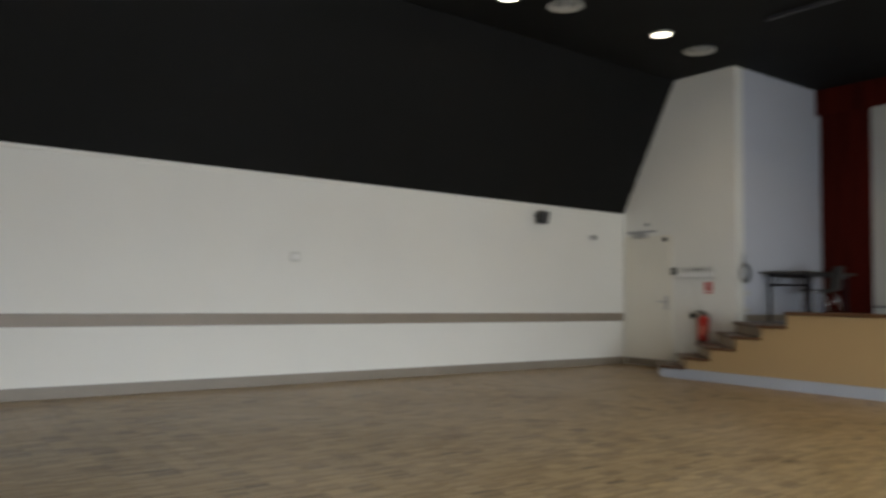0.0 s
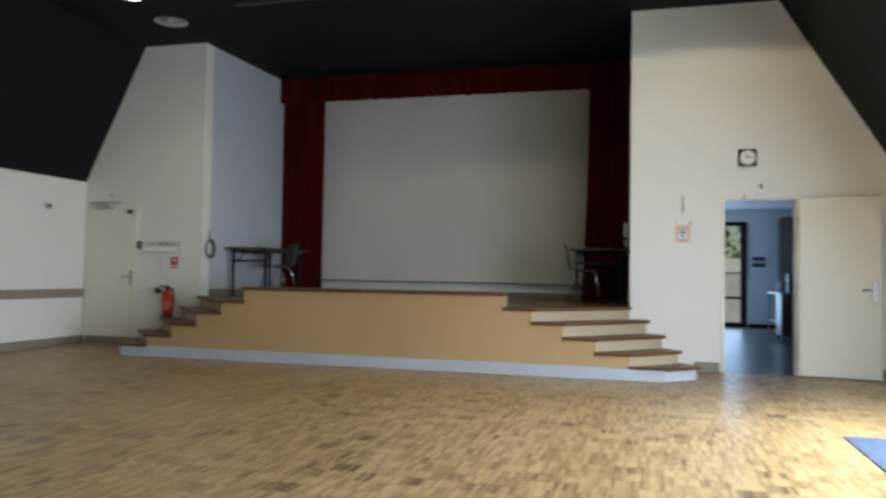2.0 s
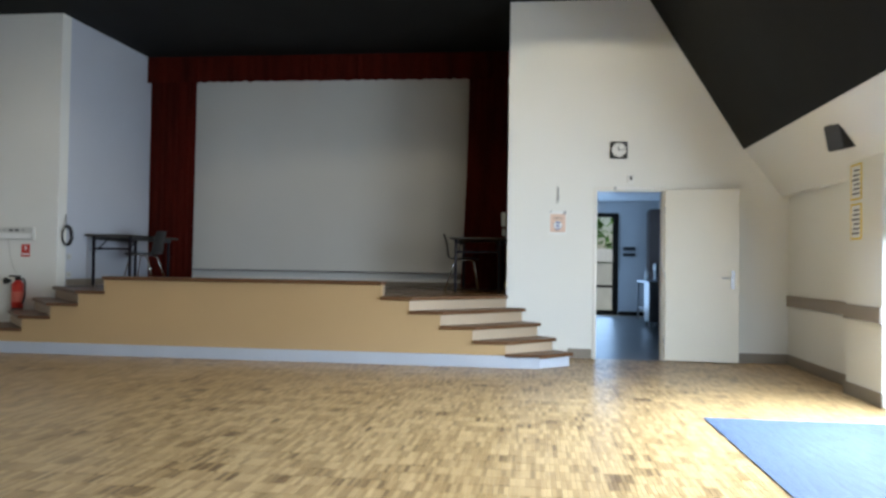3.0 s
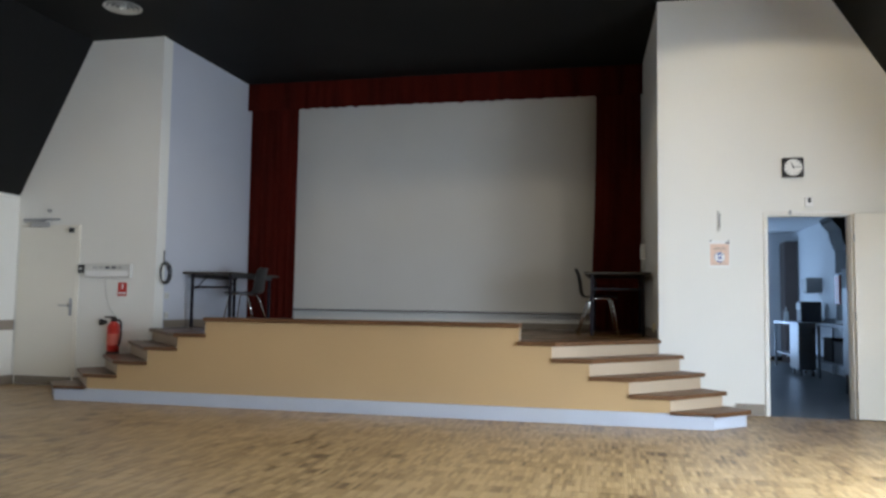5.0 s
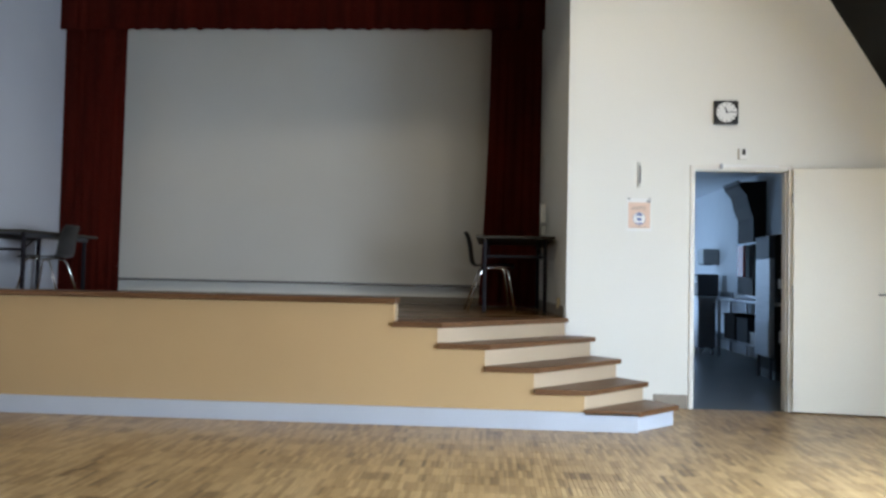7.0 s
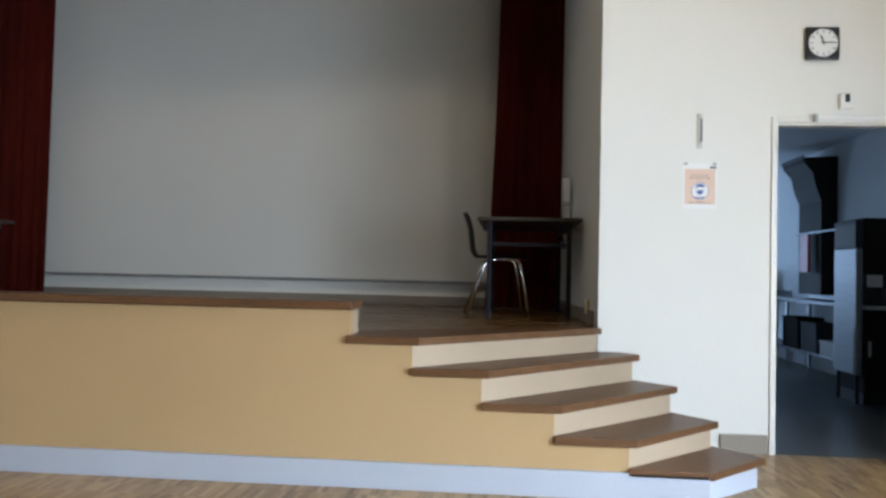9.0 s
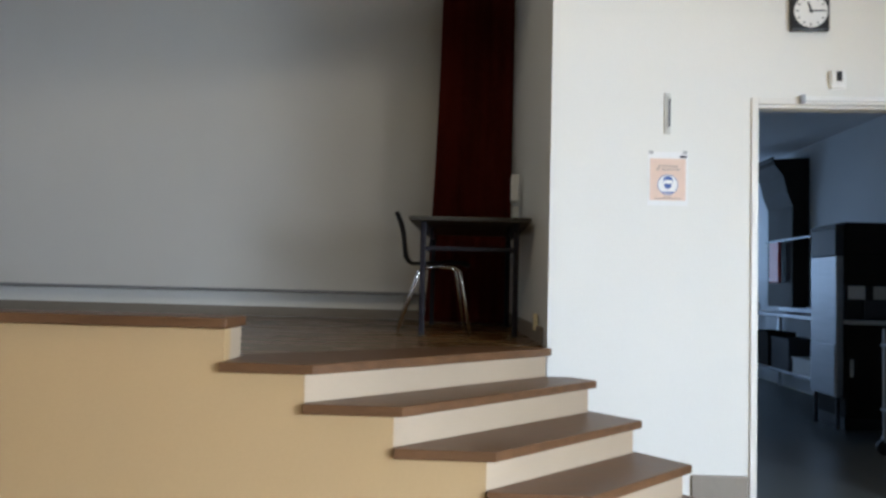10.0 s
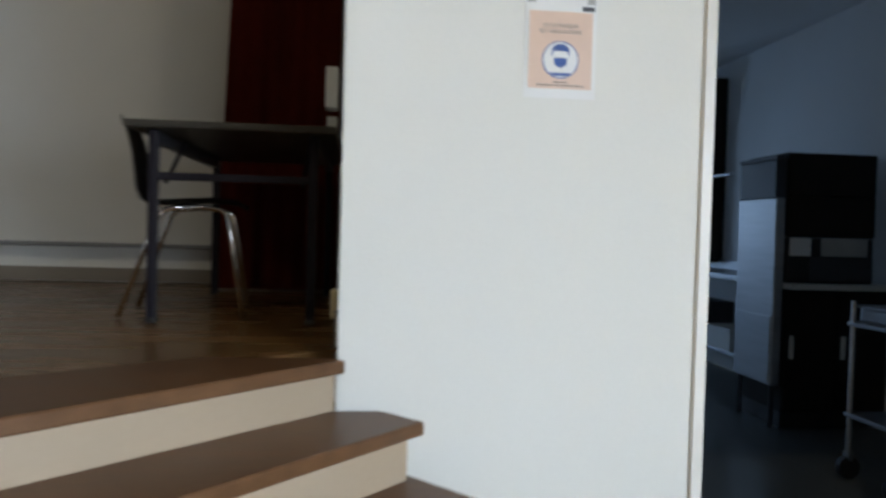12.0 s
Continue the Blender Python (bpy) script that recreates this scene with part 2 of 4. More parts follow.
structure("floor", boxed(XB, X0, YR, YL, -0.2, -0.012), UNDERFLOOR, "worn oak parquet floor of the hall")
structure("wall_left", boxed(XB, X0 + 0.2, YL, YL + 0.2, -0.2, 2.5), WHITE, "long low white painted side wall")
# wall_back is unseen; its dark tone keeps bounced light off the stage
structure("wall_back", boxed(XB - 0.2, XB, YR - 0.4, YL + 0.2, -0.2, TOP), TAUPE, "unseen end wall of the hall, toned taupe to cut bounced light")
structure("ceiling", prism(bmesh.new(), [(-1.0, TOP), (7.865, TOP), (7.9, TOP + 0.15), (-1.02, TOP + 0.15)], XB, 14.2, "x"), BLACK, "flat black painted ceiling")
structure("roof_slope_left", prism(bmesh.new(), [(7.865, TOP), (YL + 0.012, 2.442), (YL + 0.3, 2.442), (8.1, TOP + 0.15), (7.865, TOP + 0.15)], XB, X0, "x"), BLACK, "steep black painted roof slope")
structure("roof_slope_right", prism(bmesh.new(), [(-1.0, TOP), (-2.155, 2.606), (-2.5, 2.606), (-1.25, TOP + 0.15), (-1.0, TOP + 0.15)], XB, X0, "x"), BLACK, "steep black painted roof slope")
structure("soffit_right", prism(bmesh.new(), [(-2.155, 2.606), (-2.60, 2.03), (YR - 0.2, 2.03), (YR - 0.2, 2.606)], XB, X0, "x"), WHITE, "white painted soffit under the roof slope")
structure("eave_trim", boxed(XB, X0, YL - 0.02, YL, 2.417, 2.442), FRAMEP, "thin white moulding along the wall top")

DY0, DY1, DZ = -0.387, -1.192, 2.10
structure("wall_stage_right", box(boxed(X0, X0 + 0.2, 0.5, 0.72, -0.2, TOP), X0, X0 + 0.11, DY0, 0.5, -0.2, TOP), WHITE, "white painted stage wall beside the kitchen door")
structure("wall_over_door", boxed(X0, X0 + 0.11, DY1, DY0, DZ, TOP), WHITE, "white painted wall over the kitchen door")
structure("wall_stage_corner", boxed(X0, X0 + 0.11, YR - 0.3, DY1, -0.2, TOP), WHITE, "white painted wall behind the open door")
structure("wall_stage_left", boxed(X0, X0 + 0.2, 6.82, YL + 0.1, -0.2, TOP), WHITE, "white painted stage wall with a side door")
structure("wall_alcove_left", prism(bmesh.new(), [(X0 + 0.2, 6.82), (14.2, 6.745), (14.2, 7.0), (X0 + 0.2, 7.0)], 0, TOP), SIDEWHITE, "bluish grey side wall of the stage")
structure("wall_alcove_right", prism(bmesh.new(), [(X0 + 0.2, 0.72), (14.2, 0.83), (14.2, 0.55), (X0 + 0.2, 0.55)], 0, TOP), WHITE, "white side wall of the stage")
structure("wall_alcove_back", boxed(14.0, 14.2, 0.5, 7.0, 0, TOP), WHITE, "white painted back wall of the stage")
structure("wall_post_trim", boxed(X0 - 0.005, X0, 0.60, 0.72, 0.62, TOP), WHITE, "slim white corner board on the stage wall")

# side wall with glazed openings and the pillar beside them
OPEN = ((-2.55, -0.65), (0.45, 2.35), (3.25, 5.15), (5.95, 7.85))
bm = bmesh.new()
edges = [XB] + [v for o in OPEN for v in o] + [X0]
for a, b in zip(edges[::2], edges[1::2]):
    box(bm, a, b, YR - 0.2, YR, -0.2, 2.03)
structure("wall_right", bm, WHITE, "white painted side wall with glazed openings")
structure("lintel_right", boxed(OPEN[0][0], OPEN[-1][1], YR - 0.2, YR, 2.29, 2.6), WHITE, "white painted lintel over the openings")
structure("pillar_right", boxed(8.25, 9.0, YR, YR + 0.17, 0, 2.2), WHITE, "white pillar standing proud of the side wall")
for i, (a, b) in enumerate(OPEN):
    w = thing("window_%d" % (i + 1), ((a + b) / 2, YR - 0.1, 0), "tall glazed opening letting in daylight", "window", kind="structure")
    for x0, x1, z0, z1 in ((a, a + 0.06, 0, 2.29), (b - 0.06, b, 0, 2.29), (a + 0.06, b - 0.06, 0, 0.1), (a + 0.06, b - 0.06, 2.22, 2.29), ((a + b) / 2 - 0.03, (a + b) / 2 + 0.03, 0.1, 2.22)):
        part("window_frame", boxed(x0, x1, YR - 0.16, YR - 0.08, z0, z1, 0.006), FRAMEP, w)
    for x0, x1 in ((a + 0.06, (a + b) / 2 - 0.03), ((a + b) / 2 + 0.03, b - 0.06)):
        p = part("pane", boxed(x0, x1, YR - 0.125, YR - 0.117, 0.1, 2.22), GLASS, w)
        p.visible_shadow = False

# skirting and rails
for n, (x0, x1, y0, y1) in enumerate(((XB, X0, YL - 0.018, YL), (X0 - 0.018, X0, 8.82, YL - 0.018), (X0 - 0.018, X0, 7.62, 7.93), (X0 - 0.018, X0, DY0 + 0.045, -0.05), (X0 - 0.018, X0, YR, DY1 - 0.05), (9.0, X0 - 0.018, YR, YR + 0.018), (8.23, 9.018, YR + 0.17, YR + 0.188), (9.0, 9.018, YR + 0.018, YR + 0.17))):
    structure("baseboard_%d" % (n + 1), boxed(x0, x1, y0, y1, 0, 0.12, 0.004), SKIRT, "taupe painted skirting board")
structure("wall_rail_left", boxed(XB, X0 - 0.02, YL - 0.025, YL, 0.70, 0.832, 0.006), TAUPE, "taupe protective rail along the white wall")
structure("wall_rail_right", boxed(9.02, X0, YR, YR + 0.025, 0.70, 0.832, 0.006), TAUPE, "taupe protective rail along the white wall")
structure("wall_rail_pillar", boxed(8.24, 9.02, YR + 0.17, YR + 0.195, 0.70, 0.832, 0.006), TAUPE, "taupe protective rail round the pillar")
structure("trim_ledge", boxed(X0 - 0.012, X0, YR, -2.10, 2.0, 2.03), WHITE, "thin white ledge on the stage wall")

# ---- the stage ----
stage = thing("stage", (X0, MID, 0), "low stage with ochre front, brown treads and corner steps", "stage", kind="structure")
ZT = (0.153, 0.297, 0.451, 0.612, 0.765)
LEFT_END = (0.69, 1.05, 1.415, 1.775, 2.11)
BEND = (0.285, 0.65, 1.02, 1.385, 1.74)
TIP = ((10.385, -0.08), (10.60, 0.108), (10.83, 0.286), (11.047, 0.473), (11.14, 0.698))


def stage_steps(side):
    f = (lambda y: y) if side > 0 else (lambda y: 2 * MID - y)
    wall = [(X0, 0.585)] * 4 + [(X0, 0.73)]
    for i in range(5):
        z = ZT[i]
        tip, nb = TIP[i], BEND[i]
        if i < 4:
            t2 = TIP[i + 1]
            pts = [(10.0, LEFT_END[i]), (10.0, nb), tip, wall[i], (X0, 0.74), (t2[0] - 0.03, t2[1] + 0.22), (10.12, LEFT_END[i] + 0.10), (10.12, LEFT_END[i])]
        else:
            pts = [(10.0, LEFT_END[4]), (10.0, nb), tip, (X0 + 0.005, 0.73), (X0 + 0.005, 1.1), (10.35, LEFT_END[4])]
        bm = prism(bmesh.new(), [(x, f(y)) for x, y in pts], z - 0.04, z)
        bmesh.ops.bevel(bm, geom=[e for e in bm.edges if abs(e.verts[0].co.z - e.verts[1].co.z) < 1e-4], offset=0.006, segments=2, affect="EDGES", profile=0.5)
        part("tread", bm, TREAD, stage, "brown stained wooden tread")
        a, t = (10.03, nb + 0.035), (tip[0] - 0.012, tip[1] + 0.045)
        w = (X0, wall[i][1] + 0.04)
        if i == 4:
            t = w = (X0, 0.725)
        pts = [a, t, w, (X0, w[1] + 0.05), (t[0] - 0.02, t[1] + 0.05), (10.03, nb + 0.085)] if i < 4 else [a, t, (X0, 0.79), (10.03, nb + 0.085)]
        part("riser", prism(bmesh.new(), [(x, f(y)) for x, y in pts], ZT[i - 1] if i else 0.0, z - 0.04), CREAM if i else PLINTH, stage, "cream painted riser" if i else "pale blue painted riser")


stage_steps(1)
stage_steps(-1)
prof = [(BEND[0] + 0.036, 0.113)]
for i in range(5):
    prof.append((BEND[i] + 0.036, ZT[i] - 0.041))
    prof.append(((BEND[i + 1] + 0.036) if i < 4 else 2.10, ZT[i] - 0.041))
prof.append((2.10, 0.892))
full = prof + [(2 * MID - y, z) for y, z in reversed(prof)]
part("front_panel", prism(bmesh.new(), full, 10.028, 10.10, "x"), OCHRE, stage, "ochre painted stage front")
part("plinth", boxed(10.0, 10.027, 0.30, 2 * MID - 0.30, 0, 0.135, 0.004), PLINTH, stage, "pale blue grey painted plinth")
part("parapet_end", boxed(10.10, 10.24, 2.10, 2 * MID - 2.10, 0.75, 0.892), CREAM, stage, "cream painted back of the upstand")
part("cap", boxed(9.995, 10.265, 2.085, 2 * MID - 2.085, 0.896, 0.938, 0.008), TREAD, stage, "brown stained wooden cap")
bm = bmesh.new()
prism(bm, [(10.06, 2.05), (11.18, 0.95), (11.36, 0.725), (14.0, 0.82), (14.0, 6.75), (11.36, 6.815), (11.18, 6.6), (10.06, 5.5)], 0.70, 0.761)
part("stage_floor", bm, STAGEWOOD, stage, "dark glossy stage boards")
structure("baseboard_stage", boxed(13.98, 14.0, 0.84, 6.74, 0.765, 0.85), SKIRT, "dark taupe skirting at the back of the stage")
structure("baseboard_stage_side", prism(bmesh.new(), [(X0 + 0.21, 6.818), (13.97, 6.752), (13.97, 6.735), (X0 + 0.21, 6.80)], 0.765, 0.86), SKIRT, "dark taupe skirting at the side of the stage")
structure("baseboard_stage_right", prism(bmesh.new(), [(X0 + 0.21, 0.723), (13.97, 0.825), (13.97, 0.84), (X0 + 0.21, 0.74)], 0.765, 0.86), SKIRT, "dark taupe skirting at the side of the stage")


def cloth(y0, y1, z0, z1, x, folds, depth, hem, flare, seed, lean=0.0):
    """Pleated cloth hung in the stage opening: folds deepen and drift downwards, with an uneven hem."""
    bm = bmesh.new()
    nu, nv = folds * 10, 28
    rows = []
    for j in range(nv + 1):
        t = j / nv
        row = []
        for i in range(nu + 1):
            s = i / nu
            ph = s * folds * math.tau + 0.8 * noise.noise((s * 6, t * 1.5, seed))
            amp = depth * (0.55 + 0.45 * t) * (0.7 + 0.5 * noise.noise((s * 9, seed, 2)))
            y = y0 + (y1 - y0) * s + lean * t * t * (1 - s) + flare * t * (s - 0.5) + 0.01 * math.sin(ph * 0.5)
            z = z1 + (z0 - z1) * t + (hem * t * (noise.noise((s * folds * 1.3, seed, 7)) + 0.4 * math.sin(ph)) if hem else 0)
            row.append(bm.verts.new((x + amp * math.sin(ph), y, z)))
        rows.append(row)
    for a, b in zip(rows, rows[1:]):
        for k in range(nu):
            bm.faces.new((a[k], a[k + 1], b[k + 1], b[k]))
    bmesh.ops.solidify(bm, geom=bm.faces[:], thickness=0.006)
    return bm


c = mesh_object("stage_curtain", cloth(6.75, 5.955, 0.775, 4.45, 13.50, 7, 0.012, 0, 0.02, 3), VELVET, True)
tagged(c, "dark red velvet stage curtain drawn to one side", "curtain", "stage curtains")
c = mesh_object("stage_curtain", cloth(1.43, 0.82, 0.775, 4.45, 13.50, 6, 0.012, 0, 0.0, 9, 0.10), VELVET, True)
tagged(c, "dark red velvet stage curtain hanging beside a table", "curtain", "stage curtains")
c = mesh_object("stage_valance", cloth(6.76, 0.795, 4.07, 4.495, 13.38, 40, 0.009, 0.016, 0.0, 5), VELVET, True)
tagged(c, "dark red gathered velvet valance under the ceiling", "valance")
s = thing("projection_screen", (13.9, MID, 1.0), "large white projection screen filling the stage back", "screen")
part("cloth", boxed(13.885, 13.89, 1.0, 6.6, 1.012, 4.45), SCREEN, s, "white screen cloth")
part("bottom_bar", boxed(13.865, 13.9, 1.0, 6.6, 0.985, 1.012, 0.008), BAR, s, "grey metal bar")
part("roller_case", boxed(13.84, 13.97, 0.95, 6.65, 4.4, 4.5, 0.01), LGREY, s)


# ---- furniture on the stage ----
def folding_table(x0, y0, y1, depth, h):
    z = 0.765
    t = thing("folding_table", ((x0 + depth / 2), (y0 + y1) / 2, z), "dark folding table with slim metal legs on the stage", "table", "tables on the stage")
    part("tabletop", boxed(x0, x0 + depth, y0, y1, z + h - 0.028, z + h, 0.008), TABLETOP, t, "dark laminate top")
    part("apron", boxed(x0 + 0.1, x0 + depth - 0.1, y0 + 0.07, y0 + 0.10, z + h - 0.075, z + h - 0.028), DARKMETAL, t)
    part("apron", boxed(x0 + 0.1, x0 + depth - 0.1, y1 - 0.10, y1 - 0.07, z + h - 0.075, z + h - 0.028), DARKMETAL, t)
    for lx in (x0 + 0.10, x0 + depth - 0.14):
        for ly in (y0 + 0.09, y1 - 0.09):
            g = part("leg", boxed(lx - 0.018, lx + 0.018, ly - 0.018, ly + 0.018, z + 0.012, z + h - 0.028, 0.006), TABLELEG, t)
            part("foot", boxed(lx - 0.021, lx + 0.021, ly - 0.021, ly + 0.021, z, z + 0.02, 0.005), BLACKP, g, "black rubber foot")
        if lx < x0 + 0.2:
            part("crossbar", boxed(lx - 0.012, lx + 0.012, y0 + 0.108, y1 - 0.108, z + h - 0.215, z + h - 0.185, 0.005), TABLELEG, t)
    for ly in (y0 + 0.13, y1 - 0.13):
        part("brace", cyl(bmesh.new(), (x0 + 0.12, ly, z + h - 0.22), (x0 + 0.42, ly, z + h - 0.04), 0.009, 8), TABLELEG, t)
    return t


folding_table(11.83, 0.765, 1.54, 1.45, 0.755)
folding_table(11.70, 6.03, 6.76, 1.40, 0.73)


def stacking_chair():
    """A shell chair that faces +x, on splayed tube legs; its base at the origin."""
    t = thing("stacking_chair", (0, 0, 0), "black plastic shell chair on chrome tube legs", "chair", "chairs on the stage")

    def shell(path, w0, w1):
        bm = bmesh.new()
        rows = []
        for k, (u, z) in enumerate(path):
            w = w0 + (w1 - w0) * k / (len(path) - 1)
            end = 0.82 if k == len(path) - 1 else 1
            rows.append([bm.verts.new((u + 0.03 * (s * s) * (1 if path[-1][1] > 0.6 else 0), s * w * end / 2, z + (0.018 * s * s if path[-1][1] < 0.6 else 0))) for s in [i / 5 - 1 for i in range(11)]])
        for a, b in zip(rows, rows[1:]):
            for i in range(10):
                bm.faces.new((a[i], a[i + 1], b[i + 1], b[i]))
        bmesh.ops.solidify(bm, geom=bm.faces[:], thickness=0.011)
        return bm

    part("seat", shell([(0.23, 0.425), (0.21, 0.44), (0.1, 0.45), (-0.05, 0.44), (-0.15, 0.435), (-0.19, 0.45)], 0.40, 0.40), BLACKP, t, smooth=True)
    part("backrest", shell([(-0.19, 0.45), (-0.215, 0.49), (-0.225, 0.56), (-0.235, 0.64), (-0.25, 0.70), (-0.272, 0.755), (-0.285, 0.78)], 0.40, 0.34), BLACKP, t, smooth=True)
    for s in (1, -1):
        y, f = 0.17 * s, 0.215 * s
        part("leg", tube(bmesh.new(), arc([(0.235, f, 0), (0.16, y, 0.425), (0.02, y, 0.43)], 6, 0.05), 0.0105), CHROME, t, "chrome tube leg", True)
        part("leg", tube(bmesh.new(), arc([(-0.245, f, 0), (-0.10, y, 0.418), (0.02, y, 0.43)], 6, 0.05), 0.0105), CHROME, t, "chrome tube leg", True)
    part("stretcher", tube(bmesh.new(), [(0.03, -0.17, 0.427), (0.03, 0.17, 0.427)], 0.009), CHROME, t)
    return t


ch = stacking_chair()
ch.matrix_basis = pose(12.31, 1.395, 0.765, 0, 0, -84) @ Matrix.Diagonal((1, 1, 1.04, 1))
copy_thing(ch, pose(12.30, 6.15, 0.765, 0, 0, 92))

# ---- doors ----
d = thing("door_1", (X0, (DY0 + DY1) / 2, 0), "open cream door folded back against the wall", "door", kind="structure")
for y0, y1, z0, z1 in ((DY0, DY0 + 0.036, 0, DZ + 0.036), (DY1 - 0.036, DY1, 0, DZ + 0.036), (DY1, DY0, DZ, DZ + 0.036)):
    part("door_frame", boxed(X0 - 0.014, X0 + 0.02, y0, y1, z0, z1, 0.004), FRAMEP, d)
for y0, y1 in ((DY0 - 0.012, DY0), (DY1, DY1 + 0.012)):
    part("jamb_lining", boxed(X0 + 0.022, X0 + 0.11, y0, y1, 0, DZ), FRAMEP, d)
part("head_lining", boxed(X0 + 0.022, X0 + 0.11, DY1 + 0.012, DY0 - 0.012, DZ - 0.012, DZ), FRAMEP, d)
LEAFM = pose(X0 - 0.018, DY1 - 0.03, 0, 0, 0, -98)


def leaf_part(name, bm, mat, parent, label="", smooth=False):
    bm.transform(LEAFM)
    return part(name, bm, mat, parent, label, smooth)


# leaf: along local +x from the hinge, its face towards local -y
leaf = leaf_part("door_leaf", boxed(0.0, 0.86, -0.04, 0.0, 0.012, 2.105, 0.003), DOORP, d, "cream painted flush door leaf")
for side in (-0.04,):
    leaf_part("handle_plate", boxed(0.765, 0.805, side - 0.008, side, 0.90, 1.12, 0.003), STEEL, leaf, "steel handle plate")
    leaf_part("handle", tube(bmesh.new(), arc([(0.785, side - 0.006, 1.03), (0.785, side - 0.05, 1.03), (0.66, side - 0.055, 1.03)], 5, 0.02), 0.009), STEEL, leaf, "steel lever handle", True)
for hz in (0.25, 1.05, 1.85):
    leaf_part("hinge", cyl(bmesh.new(), (-0.004, -0.036, hz - 0.04), (-0.004, -0.036, hz + 0.04), 0.006), STEEL, leaf)

d = thing("door_2", (X0, 8.33, 0), "closed cream flush door beside the stage steps", "door", kind="structure")
leaf = part("door_leaf", boxed(X0 - 0.022, X0 - 0.002, 7.945, 8.79, 0.012, 2.04, 0.003), DOORP, d, "cream painted flush door leaf")
for y0, y1, z0, z1 in ((7.915, 7.945, 0, 2.07), (8.79, 8.82, 0, 2.07), (7.945, 8.79, 2.04, 2.07)):
    part("door_frame", boxed(X0 - 0.016, X0 + 0.01, y0, y1, z0, z1, 0.003), DOORP, d)
part("handle_plate", boxed(X0 - 0.03, X0 - 0.022, 7.985, 8.025, 0.90, 1.12, 0.003), STEEL, leaf)
part("handle", tube(bmesh.new(), arc([(X0 - 0.028, 8.005, 1.03), (X0 - 0.075, 8.005, 1.03), (X0 - 0.08, 8.135, 1.03)], 5, 0.02), 0.009), STEEL, leaf, smooth=True)
part("kick_board", boxed(X0 - 0.03, X0 - 0.022, 7.95, 8.785, 0.015, 0.12, 0.003), SKIRT, leaf)


def door_closer(y0, y1, z, name, body0, body1):
    t = thing(name, (X0, (y0 + y1) / 2, z), "grey metal door closer with a slim arm rail", "door closer")
    part("rail", boxed(X0 - 0.05, X0 - 0.018, y0, y1, z + 0.05, z + 0.075, 0.004), STEEL, t)
    part("body", boxed(X0 - 0.075, X0 - 0.024, body0, body1, z - 0.035, z + 0.03, 0.008), GREY, t)
    part("arm", boxed(X0 - 0.065, X0 - 0.05, body0 + 0.05, y1 - 0.03, z + 0.032, z + 0.05, 0.003), STEEL, t)
    return t


door_closer(8.22, 8.76, 2.08, "door_closer", 8.36, 8.62)
t = thing("door_rail", (X0, -0.85, 2.13), "white slide rail of a door closer above the opening", "door rail")
part("rail", boxed(X0 - 0.04, X0 - 0.014, -1.10, -0.61, 2.115, 2.14, 0.004), WHITEP, t)
part("bracket", boxed(X0 - 0.05, X0 - 0.014, -0.62, -0.60, 2.10, 2.145, 0.003), STEEL, t)


def door_sensor(y, z, base):
    t = thing("door_sensor", (X0, y, z), "small box sensor with a dark window above a door", "sensor", "door sensors")
    part("case", boxed(X0 - 0.035, X0, y - 0.04, y + 0.04, z - 0.05, z + 0.05, 0.008), base, t)
    part("window", boxed(X0 - 0.045, X0 - 0.034, y - 0.013, y + 0.013, z - 0.01, z + 0.04, 0.003), BLACKP, t)


door_sensor(-0.80, 2.235, WHITEP)
t = thing("door_magnet", (X0 - 0.025, 8.02, 2.0), "small dark door magnet block on the door corner", "magnet")
part("block", boxed(X0 - 0.06, X0 - 0.022, 7.995, 8.055, 1.97, 2.03, 0.006), BLACKP, t)
t = thing("wall_detector", (X0, 8.4, 2.26), "small grey round detector over the side door", "detector")
part("body", cyl(bmesh.new(), (X0, 8.39, 2.26), (X0 - 0.04, 8.39, 2.26), 0.025, 16, 0.018), GREY, t)


# ---- things on the walls ----
def wall_clock(y, z):
    t = thing("wall_clock", (X0, y, z), "square black wall clock with a round white dial", "clock")
    c = part("case", boxed(X0 - 0.035, X0, y - 0.105, y + 0.105, z - 0.105, z + 0.105, 0.012), BLACKP, t, "black plastic case")
    dial = part("dial", cyl(bmesh.new(), (X0 - 0.034, y, z), (X0 - 0.04, y, z), 0.088, 40), WHITEP, t, "round white dial")
    for k in range(12):
        a = math.tau * k / 12
        p = Matrix.Translation((X0 - 0.0405, y, z)) @ Matrix.Rotation(a, 4, "X")
        bm = boxed(-0.001, 0.001, -0.003, 0.003, 0.066, 0.08)
        bm.transform(p)
        part("hour_mark", bm, INKDARK, dial)
    for a, ln, w in ((-20, 0.05, 0.005), (88, 0.07, 0.0035)):
        bm = boxed(-0.001, 0.001, -w, w, -0.012, ln)
        bm.transform(Matrix.Translation((X0 - 0.043, y, z)) @ Matrix.Rotation(radians(a), 4, "X"))
        part("hand", bm, INKDARK, dial, "black clock hand")
    part("hub", cyl(bmesh.new(), (X0 - 0.04, y, z), (X0 - 0.046, y, z), 0.007), INKDARK, dial)


wall_clock(-0.65, 2.60)


